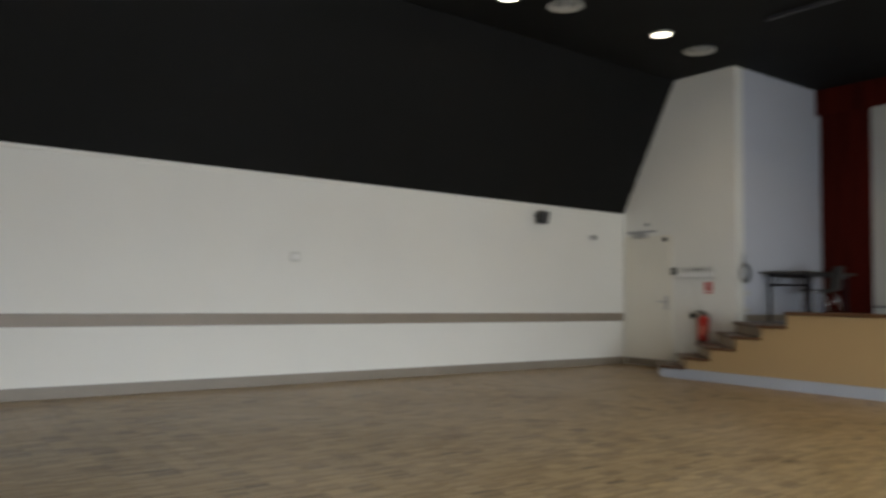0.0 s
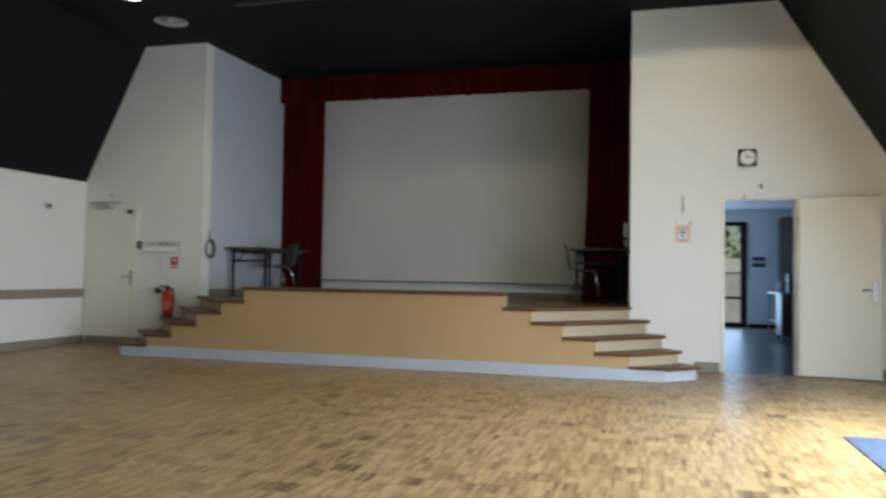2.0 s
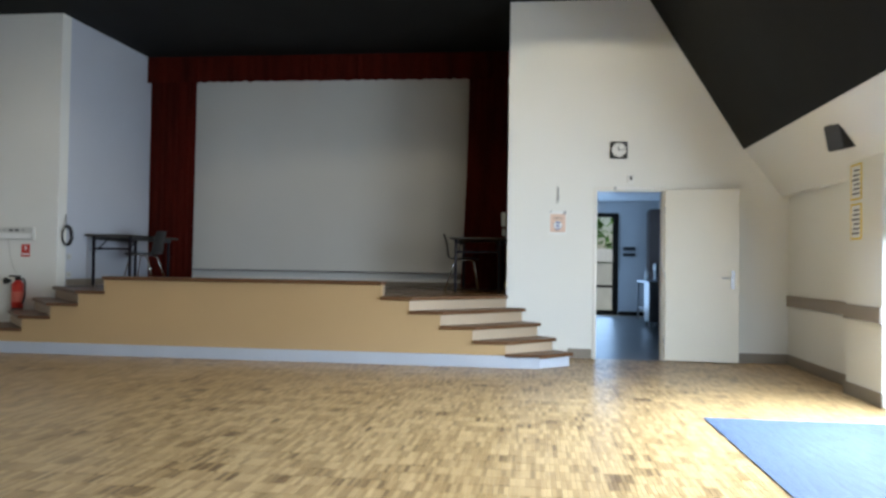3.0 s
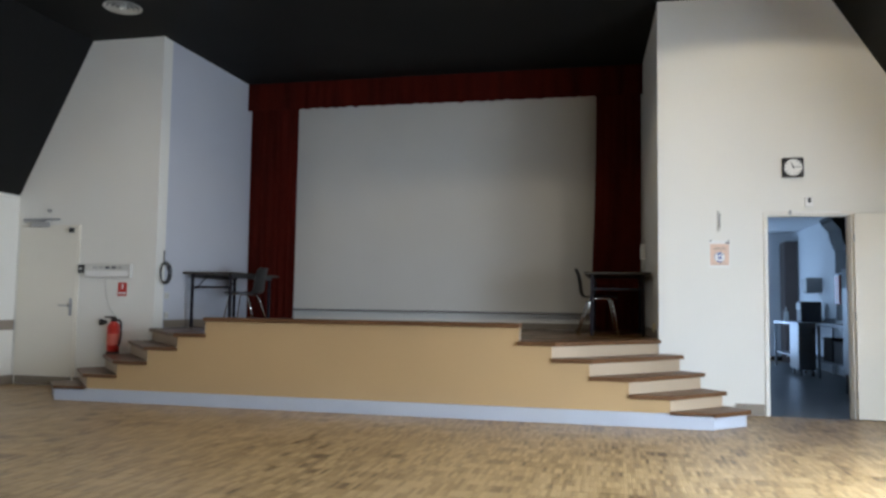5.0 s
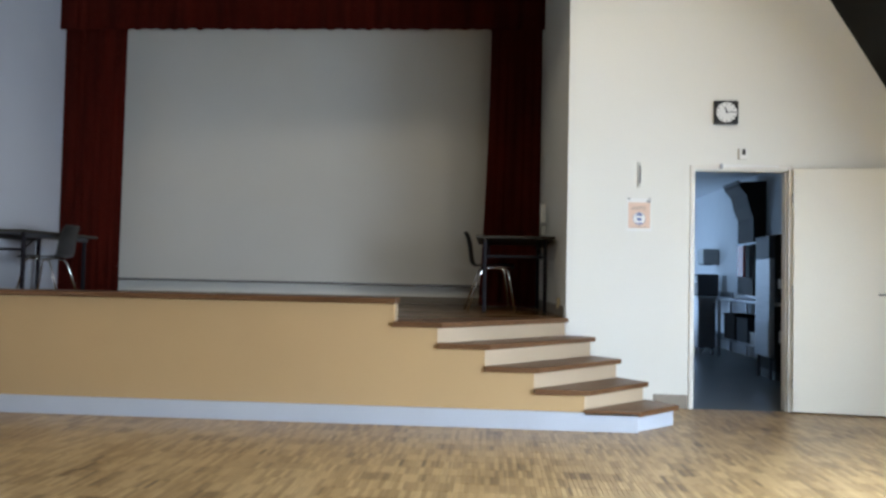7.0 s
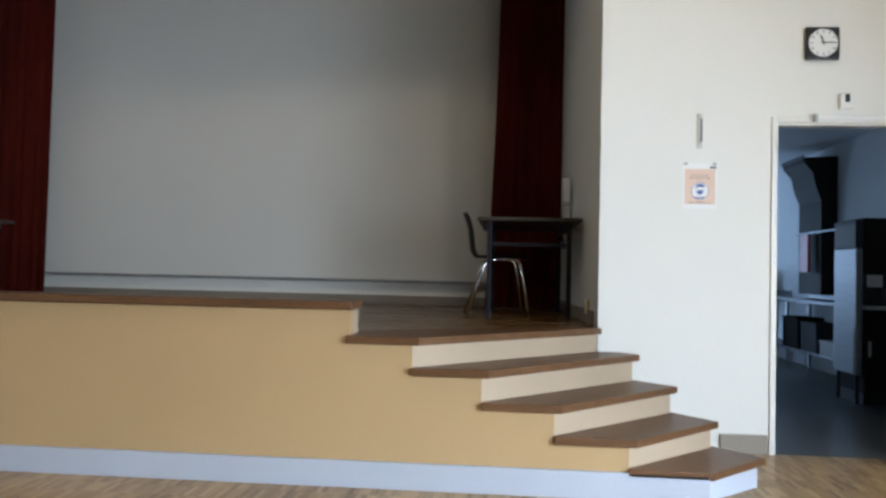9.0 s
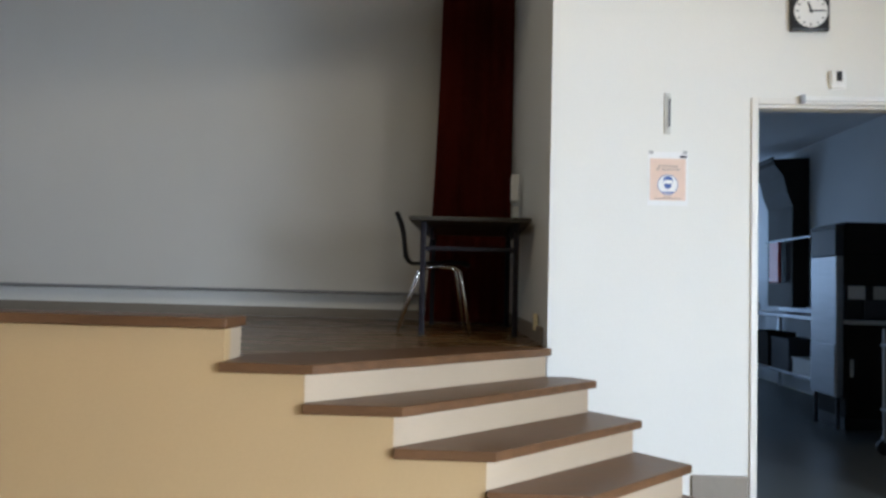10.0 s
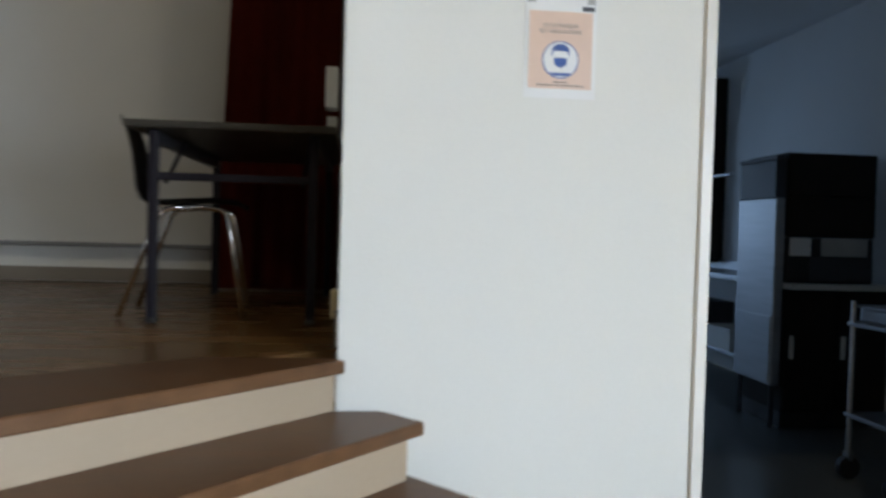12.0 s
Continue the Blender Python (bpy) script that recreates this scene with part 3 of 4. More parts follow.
def mask_poster(y, z):
    t = thing("poster", (X0, y, z), "laminated peach coloured mask notice taped to the wall", "poster")
    part("laminate", boxed(X0 - 0.003, X0 - 0.001, y - 0.107, y + 0.107, z - 0.14, z + 0.15), PAPER, t, "clear white laminate border")
    pr = part("print", boxed(X0 - 0.0045, X0 - 0.0031, y - 0.095, y + 0.095, z - 0.112, z + 0.114), PEACH, t, "peach coloured print")
    part("badge_ring", cyl(bmesh.new(), (X0 - 0.0046, y, z - 0.028), (X0 - 0.0056, y, z - 0.028), 0.055, 40), INKBLUE, pr, "blue ring")
    part("badge", cyl(bmesh.new(), (X0 - 0.0056, y, z - 0.028), (X0 - 0.0063, y, z - 0.028), 0.0515, 40), PAPER, pr, "white disc")
    bm = bmesh.new()
    prism(bm, [(y - 0.034, z - 0.066), (y + 0.034, z - 0.066), (y + 0.02, z - 0.075), (y - 0.02, z - 0.075)], X0 - 0.0072, X0 - 0.0064, "x")
    prism(bm, [(y - 0.02, z - 0.022), (y + 0.02, z - 0.022), (y + 0.018, z - 0.042), (y, z - 0.052), (y - 0.018, z - 0.042)], X0 - 0.0072, X0 - 0.0064, "x")
    prism(bm, [(y - 0.027, z - 0.02), (y - 0.026, z + 0.005), (y - 0.012, z + 0.018), (y + 0.012, z + 0.018), (y + 0.026, z + 0.005), (y + 0.027, z - 0.02), (y + 0.02, z - 0.002), (y - 0.02, z - 0.002)], X0 - 0.0072, X0 - 0.0064, "x")
    part("badge_shapes", bm, INKBLUE, pr, "plain blue shapes")
    for k, (words, dz) in enumerate((("ICI LE MASQUE", 0.072), ("EST OBLIGATOIRE", 0.055))):
        flat_text("print_line", words, 0.0155, INKDARK, pr, Matrix.Translation((X0 - 0.0052, y, z + dz)) @ Matrix(((0, 0, -1, 0), (-1, 0, 0, 0), (0, 1, 0, 0), (0, 0, 0, 1))))
    part("print_bar", boxed(X0 - 0.0055, X0 - 0.0045, y - 0.02, y + 0.02, z - 0.095, z - 0.092), INKDARK, pr)
    part("print_bar", boxed(X0 - 0.0055, X0 - 0.0045, y - 0.07, y + 0.07, z - 0.104, z - 0.1015), INKDARK, pr)
    part("tape", boxed(X0 - 0.005, X0 - 0.003, y - 0.1, y - 0.063, z + 0.118, z + 0.131), INKDARK, t, "small dark tab")
    for s in (-1, 1):
        part("clip", boxed(X0 - 0.006, X0 - 0.003, y + s * 0.09 - 0.012, y + s * 0.09 + 0.012, z + 0.138, z + 0.156, 0.001), GREY, t)


mask_poster(0.09, 1.683)
t = thing("thermometer", (X0, 0.095, 2.05), "slim grey wall thermometer above the notice", "thermometer")
part("board", boxed(X0 - 0.012, X0, 0.078, 0.112, 1.93, 2.155, 0.006), LGREY, t)
part("glass_tube", cyl(bmesh.new(), (X0 - 0.015, 0.095, 1.96), (X0 - 0.015, 0.095, 2.13), 0.004, 8), GREY, t)
part("scale", boxed(X0 - 0.014, X0 - 0.012, 0.082, 0.09, 1.97, 2.12), INKDARK, t, "dark worn scale marks")


def fire_extinguisher(y):
    x, z = X0 - 0.11, 0.45
    t = thing("fire_extinguisher", (x, y, z), "red fire extinguisher with black hose on a wall bracket", "extinguisher")
    bm = bmesh.new()
    cyl(bm, (x, y, z), (x, y, z + 0.34), 0.075, 24)
    cyl(bm, (x, y, z + 0.34), (x, y, z + 0.39), 0.075, 24, 0.03)
    part("cylinder", bm, RED, t, "red enamelled cylinder", True)
    part("base_ring", cyl(bmesh.new(), (x, y, z - 0.012), (x, y, z + 0.02), 0.077, 24), BLACKP, t)
    part("label_band", cyl(bmesh.new(), (x, y, z + 0.1), (x, y, z + 0.24), 0.0765, 24), material("red_label_band", (0.6, 0.12, 0.08), 0.4), t)
    part("valve", boxed(x - 0.025, x + 0.025, y - 0.03, y + 0.03, z + 0.39, z + 0.44, 0.006), BLACKP, t)
    part("lever", boxed(x - 0.012, x + 0.012, y - 0.03, y + 0.13, z + 0.43, z + 0.455, 0.006), BLACKP, t)
    part("hose", tube(bmesh.new(), arc([(x, y + 0.02, z + 0.41), (x - 0.02, y - 0.12, z + 0.41), (x - 0.02, y - 0.12, z + 0.15), (x - 0.03, y - 0.09, z + 0.08)], 6, 0.06), 0.012), BLACKP, t, "black rubber hose", True)
    part("horn", cyl(bmesh.new(), (x - 0.02, y + 0.09, z + 0.38), (x - 0.02, y + 0.17, z + 0.38), 0.02, 16, 0.045), BLACKP, t, "black horn")
    part("bracket", boxed(x + 0.05, X0, y - 0.02, y + 0.02, z + 0.25, z + 0.42), GREY, t)


fire_extinguisher(7.30)
t = thing("safety_sign", (X0, 7.275, 1.245), "small red safety notice with white mark", "sign")
part("plate", boxed(X0 - 0.004, X0, 7.215, 7.34, 1.16, 1.33), RED, t)
part("white_mark", boxed(X0 - 0.006, X0 - 0.004, 7.265, 7.285, 1.25, 1.31), PAPER, t)
part("white_band", boxed(X0 - 0.006, X0 - 0.004, 7.225, 7.33, 1.185, 1.205), PAPER, t)
t = thing("control_panel", (X0, 7.47, 1.475), "long cream switch panel on the wall above the extinguisher", "control panel")
c = part("case", boxed(X0 - 0.06, X0, 7.135, 7.80, 1.39, 1.56, 0.01), LGREY, t)
part("cover", boxed(X0 - 0.066, X0 - 0.06, 7.16, 7.78, 1.405, 1.475, 0.003), WHITEP, c)
for k in range(5):
    part("switch", boxed(X0 - 0.07, X0 - 0.06, 7.25 + k * 0.09, 7.31 + k * 0.09, 1.505, 1.53, 0.003), INKDARK if k in (1, 2) else GREY, c)
part("cable", tube(bmesh.new(), [(X0 - 0.012, 7.52, 1.39), (X0 - 0.012, 7.5, 1.2), (X0 - 0.012, 7.45, 1.02), (X0 - 0.012, 7.38, 0.92)], 0.005, 6), LGREY, t)
t = thing("key_switch", (X0, 7.865, 1.5), "small dark square key switch beside the panel", "switch")
part("case", boxed(X0 - 0.04, X0, 7.82, 7.91, 1.45, 1.555, 0.008), BLACKP, t)
part("button", cyl(bmesh.new(), (X0 - 0.04, 7.865, 1.5), (X0 - 0.05, 7.865, 1.5), 0.02), GREY, t)

t = thing("cable_coil", (11.35, 6.81, 1.46), "black cable coil hung on a hook", "cable")
for k in range(3):
    r = 0.115 + 0.012 * k
    bm = tube(bmesh.new(), [(11.33 + r * 0.85 * math.cos(a), 6.792 - 0.012 * k, 1.46 + r * math.sin(a)) for a in [i * math.tau / 28 for i in range(29)]], 0.007, 6)
    part("loop", bm, BLACKP, t, smooth=True)
part("hanging_end", tube(bmesh.new(), [(11.33, 6.795, 1.58), (11.325, 6.80, 1.65), (11.325, 6.80, 1.75)], 0.006, 6), BLACKP, t)
part("hook", tube(bmesh.new(), [(11.33, 6.815, 1.6), (11.33, 6.76, 1.6), (11.33, 6.76, 1.62)], 0.006, 6), STEEL, t)
for nm, x, z, yy in (("wall_socket", 11.42, 1.17, 6.815), ("wall_socket", 11.42, 0.92, 6.815)):
    t = thing(nm, (x, yy, z), "small square socket on the stage side wall", "socket", "stage sockets")
    part("plate", boxed(x - 0.04, x + 0.04, yy - 0.02, yy, z - 0.04, z + 0.04, 0.006), LGREY, t)
    part("insert", cyl(bmesh.new(), (x, yy - 0.018, z), (x, yy - 0.022, z), 0.02), GREY, t)
t = thing("wall_phone", (12.75, 0.80, 1.75), "white wall box on the stage side wall", "wall box")
part("case", boxed(12.68, 12.80, 0.80, 0.86, 1.72, 1.92, 0.008), WHITEP, t)
part("socket", boxed(12.69, 12.78, 0.80, 0.85, 1.58, 1.68, 0.006), LGREY, t)
t = thing("wall_socket", (11.62, 0.74, 0.86), "small cream socket near the stage edge", "socket", "stage sockets")
part("plate", boxed(11.58, 11.66, 0.738, 0.762, 0.83, 0.93, 0.006), material("cream_plastic", (0.75, 0.66, 0.42), 0.5), t)
part("insert", cyl(bmesh.new(), (11.62, 0.765, 0.88), (11.62, 0.76, 0.88), 0.02), GREY, t)

t = thing("wall_switch", (5.22, YL, 1.5), "white square switch on the side wall", "switch")
part("plate", boxed(5.16, 5.28, YL - 0.02, YL, 1.44, 1.56, 0.006), LGREY, t)
part("rocker", boxed(5.185, 5.255, YL - 0.027, YL - 0.02, 1.47, 1.53, 0.004), WHITEP, t)
t = thing("motion_detector", (10.4, YL, 2.03), "small dark motion detector on the white wall", "detector")
part("case", boxed(10.35, 10.43, YL - 0.06, YL, 1.995, 2.065, 0.012), GREY, t)
part("lens", cyl(bmesh.new(), (10.39, YL - 0.06, 2.03), (10.39, YL - 0.075, 2.03), 0.022), BLACKP, t)


def loudspeaker(at, yaw, size, wall, label):
    t = thing("loudspeaker", at, label, "loudspeaker", "loudspeakers")
    w, dp, h = size
    m = pose(*at, 0, 12, yaw)
    for nm, bm, mat in (("cabinet", boxed(-dp / 2, dp / 2, -w / 2, w / 2, -h / 2, h / 2, 0.012), BLACKP), ("grille", boxed(dp / 2, dp / 2 + 0.01, -w / 2 + 0.012, w / 2 - 0.012, -h / 2 + 0.012, h / 2 - 0.012, 0.004), DARKMETAL)):
        bm.transform(m)
        part(nm, bm, mat, t)
    part("bracket", tube(bmesh.new(), [at, (at[0], (at[1] + wall[1]) / 2, at[2]), wall], 0.014, 8), DARKMETAL, t)


loudspeaker((9.15, YL - 0.17, 2.25), -95, (0.13, 0.13, 0.19), (9.15, YL, 2.3), "small black loudspeaker on a wall bracket")
loudspeaker((8.72, -2.38, 2.36), 100, (0.27, 0.18, 0.24), (9.2, -2.59, 2.38), "black loudspeaker hung under the white soffit")
for k, z in enumerate((1.42, 1.78)):
    t = thing("notice", (8.78, YR + 0.17, z), "yellow edged printed notice on the pillar", "notice", "pillar notices")
    part("card", boxed(8.66, 8.90, YR + 0.1702, YR + 0.174, z, z + 0.33), YELLOW, t)
    part("print", boxed(8.685, 8.875, YR + 0.174, YR + 0.176, z + 0.02, z + 0.31), PAPER, t)
    for j in range(6):
        part("print_bar", boxed(8.70, 8.86 - 0.02 * (j % 3), YR + 0.176, YR + 0.1765, z + 0.05 + j * 0.042, z + 0.066 + j * 0.042), INKDARK, t)


# ---- ceiling fittings ----
def downlight(x, y, lit):
    t = thing("downlight", (x, y, TOP), "round recessed downlight in the black ceiling, " + ("switched on" if lit else "switched off"), "downlight", "downlights")
    bm = bmesh.new()
    n, r0, r1 = 32, 0.115, 0.145
    rings = [[bm.verts.new((x + r * math.cos(k * math.tau / n), y + r * math.sin(k * math.tau / n), z)) for k in range(n)] for r, z in ((r0, TOP - 0.002), (r0, TOP - 0.02), (r1, TOP - 0.014), (r1 + 0.003, TOP - 0.001))]
    for a, b in zip(rings, rings[1:]):
        for k in range(n):
            bm.faces.new((a[k], a[(k + 1) % n], b[(k + 1) % n], b[k]))
    part("ring", bm, GREY if lit else DARKMETAL, t, smooth=True)
    part("lens", cyl(bmesh.new(), (x, y, TOP - 0.001), (x, y, TOP - 0.012), 0.113, 32), LAMPGLOW if lit else LGREY, t)


# includes the two added fittings over the screen fill lamps
for lx, ly in LAMPS:
    downlight(lx, ly, True)


def ceiling_vent(x, y):
    t = thing("ceiling_vent", (x, y, TOP), "round grey ventilation diffuser in the black ceiling", "vent", "ceiling vents")
    for r in (0.06, 0.11, 0.16, 0.21):
        bm = bmesh.new()
        n = 36
        rings = [[bm.verts.new((x + q * math.cos(k * math.tau / n), y + q * math.sin(k * math.tau / n), z)) for k in range(n)] for q, z in ((r - 0.035, TOP - 0.02), (r, TOP - 0.055 + r * 0.12), (r + 0.004, TOP - 0.05 + r * 0.12), (r - 0.03, TOP - 0.014))]
        for a, b in zip(rings, rings[1:] + rings[:1]):
            for k in range(n):
                bm.faces.new((a[k], a[(k + 1) % n], b[(k + 1) % n], b[k]))
        part("cone_ring", bm, LGREY, t, smooth=True)
    part("backing", cyl(bmesh.new(), (x, y, TOP - 0.001), (x, y, TOP - 0.012), 0.205, 36), DARKMETAL, t)


for vx, vy in ((10.16, 6.72), (7.56, 6.74), (9.0, 4.2)):
    ceiling_vent(vx, vy)
t = thing("ceiling_track", (9.75, 3.6, TOP), "thin dark track running across the black ceiling", "track")
part("rail", boxed(9.72, 9.78, 0.9, 5.5, TOP - 0.045, TOP - 0.001, 0.004), DARKMETAL, t)

t = thing("floor_mat", (6.0, -1.75, 0), "blue grey ribbed entrance matting laid on the parquet", "mat")
bm = bmesh.new()
box(bm, 4.0, 7.48, -2.62, -0.91, 0.0, 0.008, 0.002)
part("mat_base", bm, MAT, t)
bm = bmesh.new()
for k in range(84):
    y = -2.60 + k * 0.02
    box(bm, 4.02, 7.46, y, y + 0.014, 0.008, 0.0105)
part("ribs", bm, MAT, t, "raised ribs")

# ---- the kitchen beyond the door ----
KX, KY, KZ = 20.2, -2.55, 2.72
structure("kitchen_floor", boxed(X0, KX, KY, 0.5, -0.2, -0.004), TILE, "dark grey tiled kitchen floor")
structure("kitchen_ceiling", boxed(X0 + 0.11, KX, KY, 0.5, KZ, KZ + 0.1), KWHITE, "white kitchen ceiling")
structure("kitchen_wall_right", boxed(X0 + 0.11, KX + 0.2, KY - 0.2, KY, 0, KZ), KWHITE, "white kitchen wall")
bm = bmesh.new()
box(bm, X0 + 0.11, 17.5, 0.5, 0.54, 0, KZ)
box(bm, 19.3, KX + 0.2, 0.5, 0.54, 0, KZ)
box(bm, 17.5, 19.3, 0.5, 0.54, 0, 1.05)
box(bm, 17.5, 19.3, 0.5, 0.54, 2.15, KZ)
structure("kitchen_wall_left", bm, KWHITE, "white kitchen wall with a wide window")
bm = bmesh.new()
box(bm, KX, KX + 0.2, KY, -1.64, 0, KZ)
box(bm, KX, KX + 0.2, -1.64, -0.68, 2.46, KZ)
box(bm, KX, KX + 0.2, -0.68, 0.5, 0, KZ)
structure("kitchen_wall_end", bm, KWHITE, "white kitchen end wall with a glazed door")
d = thing("door_3", (KX, -1.16, 0), "dark framed glazed back door with greenery outside", "door", kind="structure")
for y0, y1, z0, z1 in ((-1.64, -1.50, 0, 2.46), (-0.76, -0.68, 0, 2.46), (-1.50, -0.76, 2.36, 2.46), (-1.50, -0.76, 0, 0.12), (-1.50, -0.76, 0.66, 0.72)):
    part("door_frame", boxed(KX + 0.04, KX + 0.10, y0, y1, z0, z1, 0.004), DARKBROWN, d)
for z0, z1 in ((0.12, 0.66), (0.72, 2.36)):
    p = part("pane", boxed(KX + 0.066, KX + 0.074, -1.50, -0.76, z0, z1), GLASS, d)
    p.visible_shadow = False
w = thing("window_5", (18.4, 0.52, 1.05), "wide kitchen window", "window", kind="structure")
for x0, x1, z0, z1 in ((17.5, 17.56, 1.05, 2.15), (19.24, 19.3, 1.05, 2.15), (17.56, 19.24, 1.05, 1.11), (17.56, 19.24, 2.09, 2.15), (18.37, 18.43, 1.11, 2.09)):
    part("window_frame", boxed(x0, x1, 0.505, 0.535, z0, z1), FRAMEP, w)
structure("baseboard_kitchen", boxed(KX - 0.018, KX, KY, -1.65, 0, 0.1), DARKBROWN, "dark skirting in the kitchen")


def steel_table(x0, x1, y0, y1, h, label):
    t = thing("steel_table", ((x0 + x1) / 2, (y0 + y1) / 2, 0), label, "worktable", "kitchen worktables")
    part("worktop", boxed(x0, x1, y0, y1, h - 0.04, h, 0.006), STEEL, t, "brushed steel worktop")
    part("upstand", boxed(x0, x1, y0, y0 + 0.02, h, h + 0.08, 0.004), STEEL, t)
    part("undershelf", boxed(x0 + 0.03, x1 - 0.03, y0 + 0.03, y1 - 0.04, 0.26, 0.285, 0.004), STEEL, t)
    for x in (x0 + 0.03, x1 - 0.03):
        for y in (y0 + 0.03, y1 - 0.03):
            part("leg", boxed(x - 0.02, x + 0.02, y - 0.02, y + 0.02, 0, h - 0.04, 0.004), STEEL, t)
    return t


steel_table(13.86, 16.28, KY + 0.02, -2.06, 0.875, "long steel worktable with an open undershelf")
steel_table(17.0, 18.9, KY + 0.02, -1.9, 0.875, "steel worktable at the far kitchen wall")


def crate(x0, x1, y0, y1, z0, z1, mat, label):
    t = thing("storage_crate", ((x0 + x1) / 2, (y0 + y1) / 2, z0), label, "crate", "crates on the undershelf")
    part("base", boxed(x0, x1, y0, y1, z0, z0 + 0.01), mat, t)
    for a, b, c, d in ((x0, x1, y0, y0 + 0.008), (x0, x1, y1 - 0.008, y1), (x0, x0 + 0.008, y0 + 0.008, y1 - 0.008), (x1 - 0.008, x1, y0 + 0.008, y1 - 0.008)):
        part("side_panel", boxed(a, b, c, d, z0 + 0.01, z1), mat, t)
    part("rim", boxed(x0 - 0.006, x1 + 0.006, y1, y1 + 0.01, z1 - 0.02, z1), mat, t)


crate(14.5, 14.95, -2.42, -2.12, 0.286, 0.45, WHITEP, "white plastic crate on the worktable's undershelf")
# two dark boxes stand in for the shade below the worktop
crate(15.05, 15.5, -2.42, -2.12, 0.286, 0.62, DARKMETAL, "dark box added for the shade under the worktable")
crate(15.6, 16.1, -2.42, -2.12, 0.286, 0.66, DARKBROWN, "dark brown box added for the shade under the worktable")


def cooking_hood():
    t = thing("extractor_hood", (15.9, KY, 0.93), "dark brown tall hood casing over the worktable", "hood")
    prof = [(KY + 0.01, 2.58), (-2.15, 2.56), (-2.16, 2.50), (-2.26, 2.38), (-2.30, 2.20), (-2.36, 2.05), (-2.36, 0.93), (KY + 0.01, 0.93)]
    part("canopy", prism(bmesh.new(), prof, 15.55, 16.25, "x"), DARKBROWN, t)
    part("lip", boxed(15.55, 16.25, -2.16, -2.135, 2.545, 2.585, 0.003), DARKMETAL, t)


cooking_hood()
def rolling_cabinet():
    """Closed steel cupboard on castors at the far end of the worktable."""
    t = thing("steel_cabinet", (16.6, -1.92, 0), "closed brushed steel cabinet on black castors", "steel cabinet", "steel cabinets")
    body = part("body", boxed(16.31, 16.95, -2.06, -1.79, 0.11, 0.865, 0.006), STEEL, t)
    part("front_panel", boxed(16.295, 16.31, -2.05, -1.80, 0.13, 0.85, 0.004), STEEL, body, "pale steel front panel")
    part("handle", boxed(16.275, 16.295, -2.03, -2.01, 0.70, 0.80, 0.004), DARKMETAL, body)
    part("top", boxed(16.285, 16.97, -2.07, -1.775, 0.865, 0.885, 0.004), STEEL, t)
    for x in (16.37, 16.89):
        for y in (-2.02, -1.84):
            part("castor", cyl(bmesh.new(), (x, y - 0.014, 0.045), (x, y + 0.014, 0.045), 0.045, 18), BLACKP, t, "black castor wheel")
            part("castor_fork", boxed(x - 0.012, x + 0.012, y - 0.02, y + 0.02, 0.07, 0.112), DARKMETAL, t)


rolling_cabinet()
t = thing("steel_cabinet", (13.58, -1.83, 0), "tall brushed steel side panel unit on feet beside a counter", "steel cabinet", "steel cabinets")
part("body", boxed(13.33, 13.80, -1.862, -1.802, 0.26, 1.40, 0.008), STEEL, t)
part("lower_panel", boxed(13.345, 13.785, -1.802, -1.794, 0.28, 0.68, 0.003), STEEL, t, "lighter steel lower panel")
for x in (13.37, 13.76):
    part("foot", cyl(bmesh.new(), (x, -1.832, 0), (x, -1.832, 0.26), 0.016), DARKMETAL, t)
t = thing("storage_box", (13.56, -1.835, 1.40), "dark box standing on the steel unit", "box")
part("body", boxed(13.34, 13.79, -1.868, -1.80, 1.40, 1.63, 0.006), DARKMETAL, t)
part("lid", boxed(13.33, 13.80, -1.872, -1.796, 1.63, 1.655, 0.005), DARKMETAL, t)
t = thing("kitchen_counter", (13.56, -2.2, 0), "dark counter unit with a pale worktop edge", "counter")
c = part("body", boxed(13.33, 13.84, KY + 0.01, -1.875, 0.1, 0.85, 0.004), DARKBROWN, t)
part("kickboard", boxed(13.36, 13.84, KY + 0.01, -1.885, 0, 0.1), BLACKP, t)
part("worktop", boxed(13.25, 13.85, KY + 0.01, -1.868, 0.85, 0.885, 0.005), LGREY, t, "pale grey worktop")
for y0, y1 in ((-2.20, -1.88), (-2.53, -2.21)):
    d = part("cupboard_door", boxed(13.312, 13.33, y0, y1, 0.12, 0.84, 0.004), DARKBROWN, c)
    part("handle", boxed(13.295, 13.312, y1 - 0.045, y1 - 0.02, 0.43, 0.57, 0.004), LGREY, d)
t = thing("microwave", (13.58, -2.15, 0.885), "dark microwave oven on the counter", "microwave")
part("case", boxed(13.36, 13.80, -2.45, -1.89, 0.885, 1.162, 0.008), BLACKP, t)
part("glass_door", boxed(13.345, 13.36, -2.44, -2.03, 0.90, 1.045, 0.004), DARKMETAL, t)
part("control_strip", boxed(13.35, 13.36, -2.02, -1.90, 0.90, 1.045, 0.003), BLACKP, t)
t = thing("upper_cabinet", (13.58, -2.16, 1.165), "dark brown cabinet above the microwave oven", "cabinet")
part("body", boxed(13.36, 13.82, -2.45, -1.88, 1.165, 1.677, 0.004), DARKBROWN, t)
part("door", boxed(13.342, 13.36, -2.445, -1.885, 1.175, 1.41, 0.004), DARKBROWN, t)
part("door", boxed(13.342, 13.36, -2.445, -1.885, 1.42, 1.67, 0.004), DARKBROWN, t)
for y0, y1, m in ((-2.035, -1.90, PAPER), (-2.40, -2.10, GREY)):
    t = thing("paper_note", (13.345, (y0 + y1) / 2, 1.05), "paper note on the dark oven front", "paper", "oven notes")
    part("sheet", boxed(13.338, 13.341, y0, y1, 1.052, 1.16), m, t)


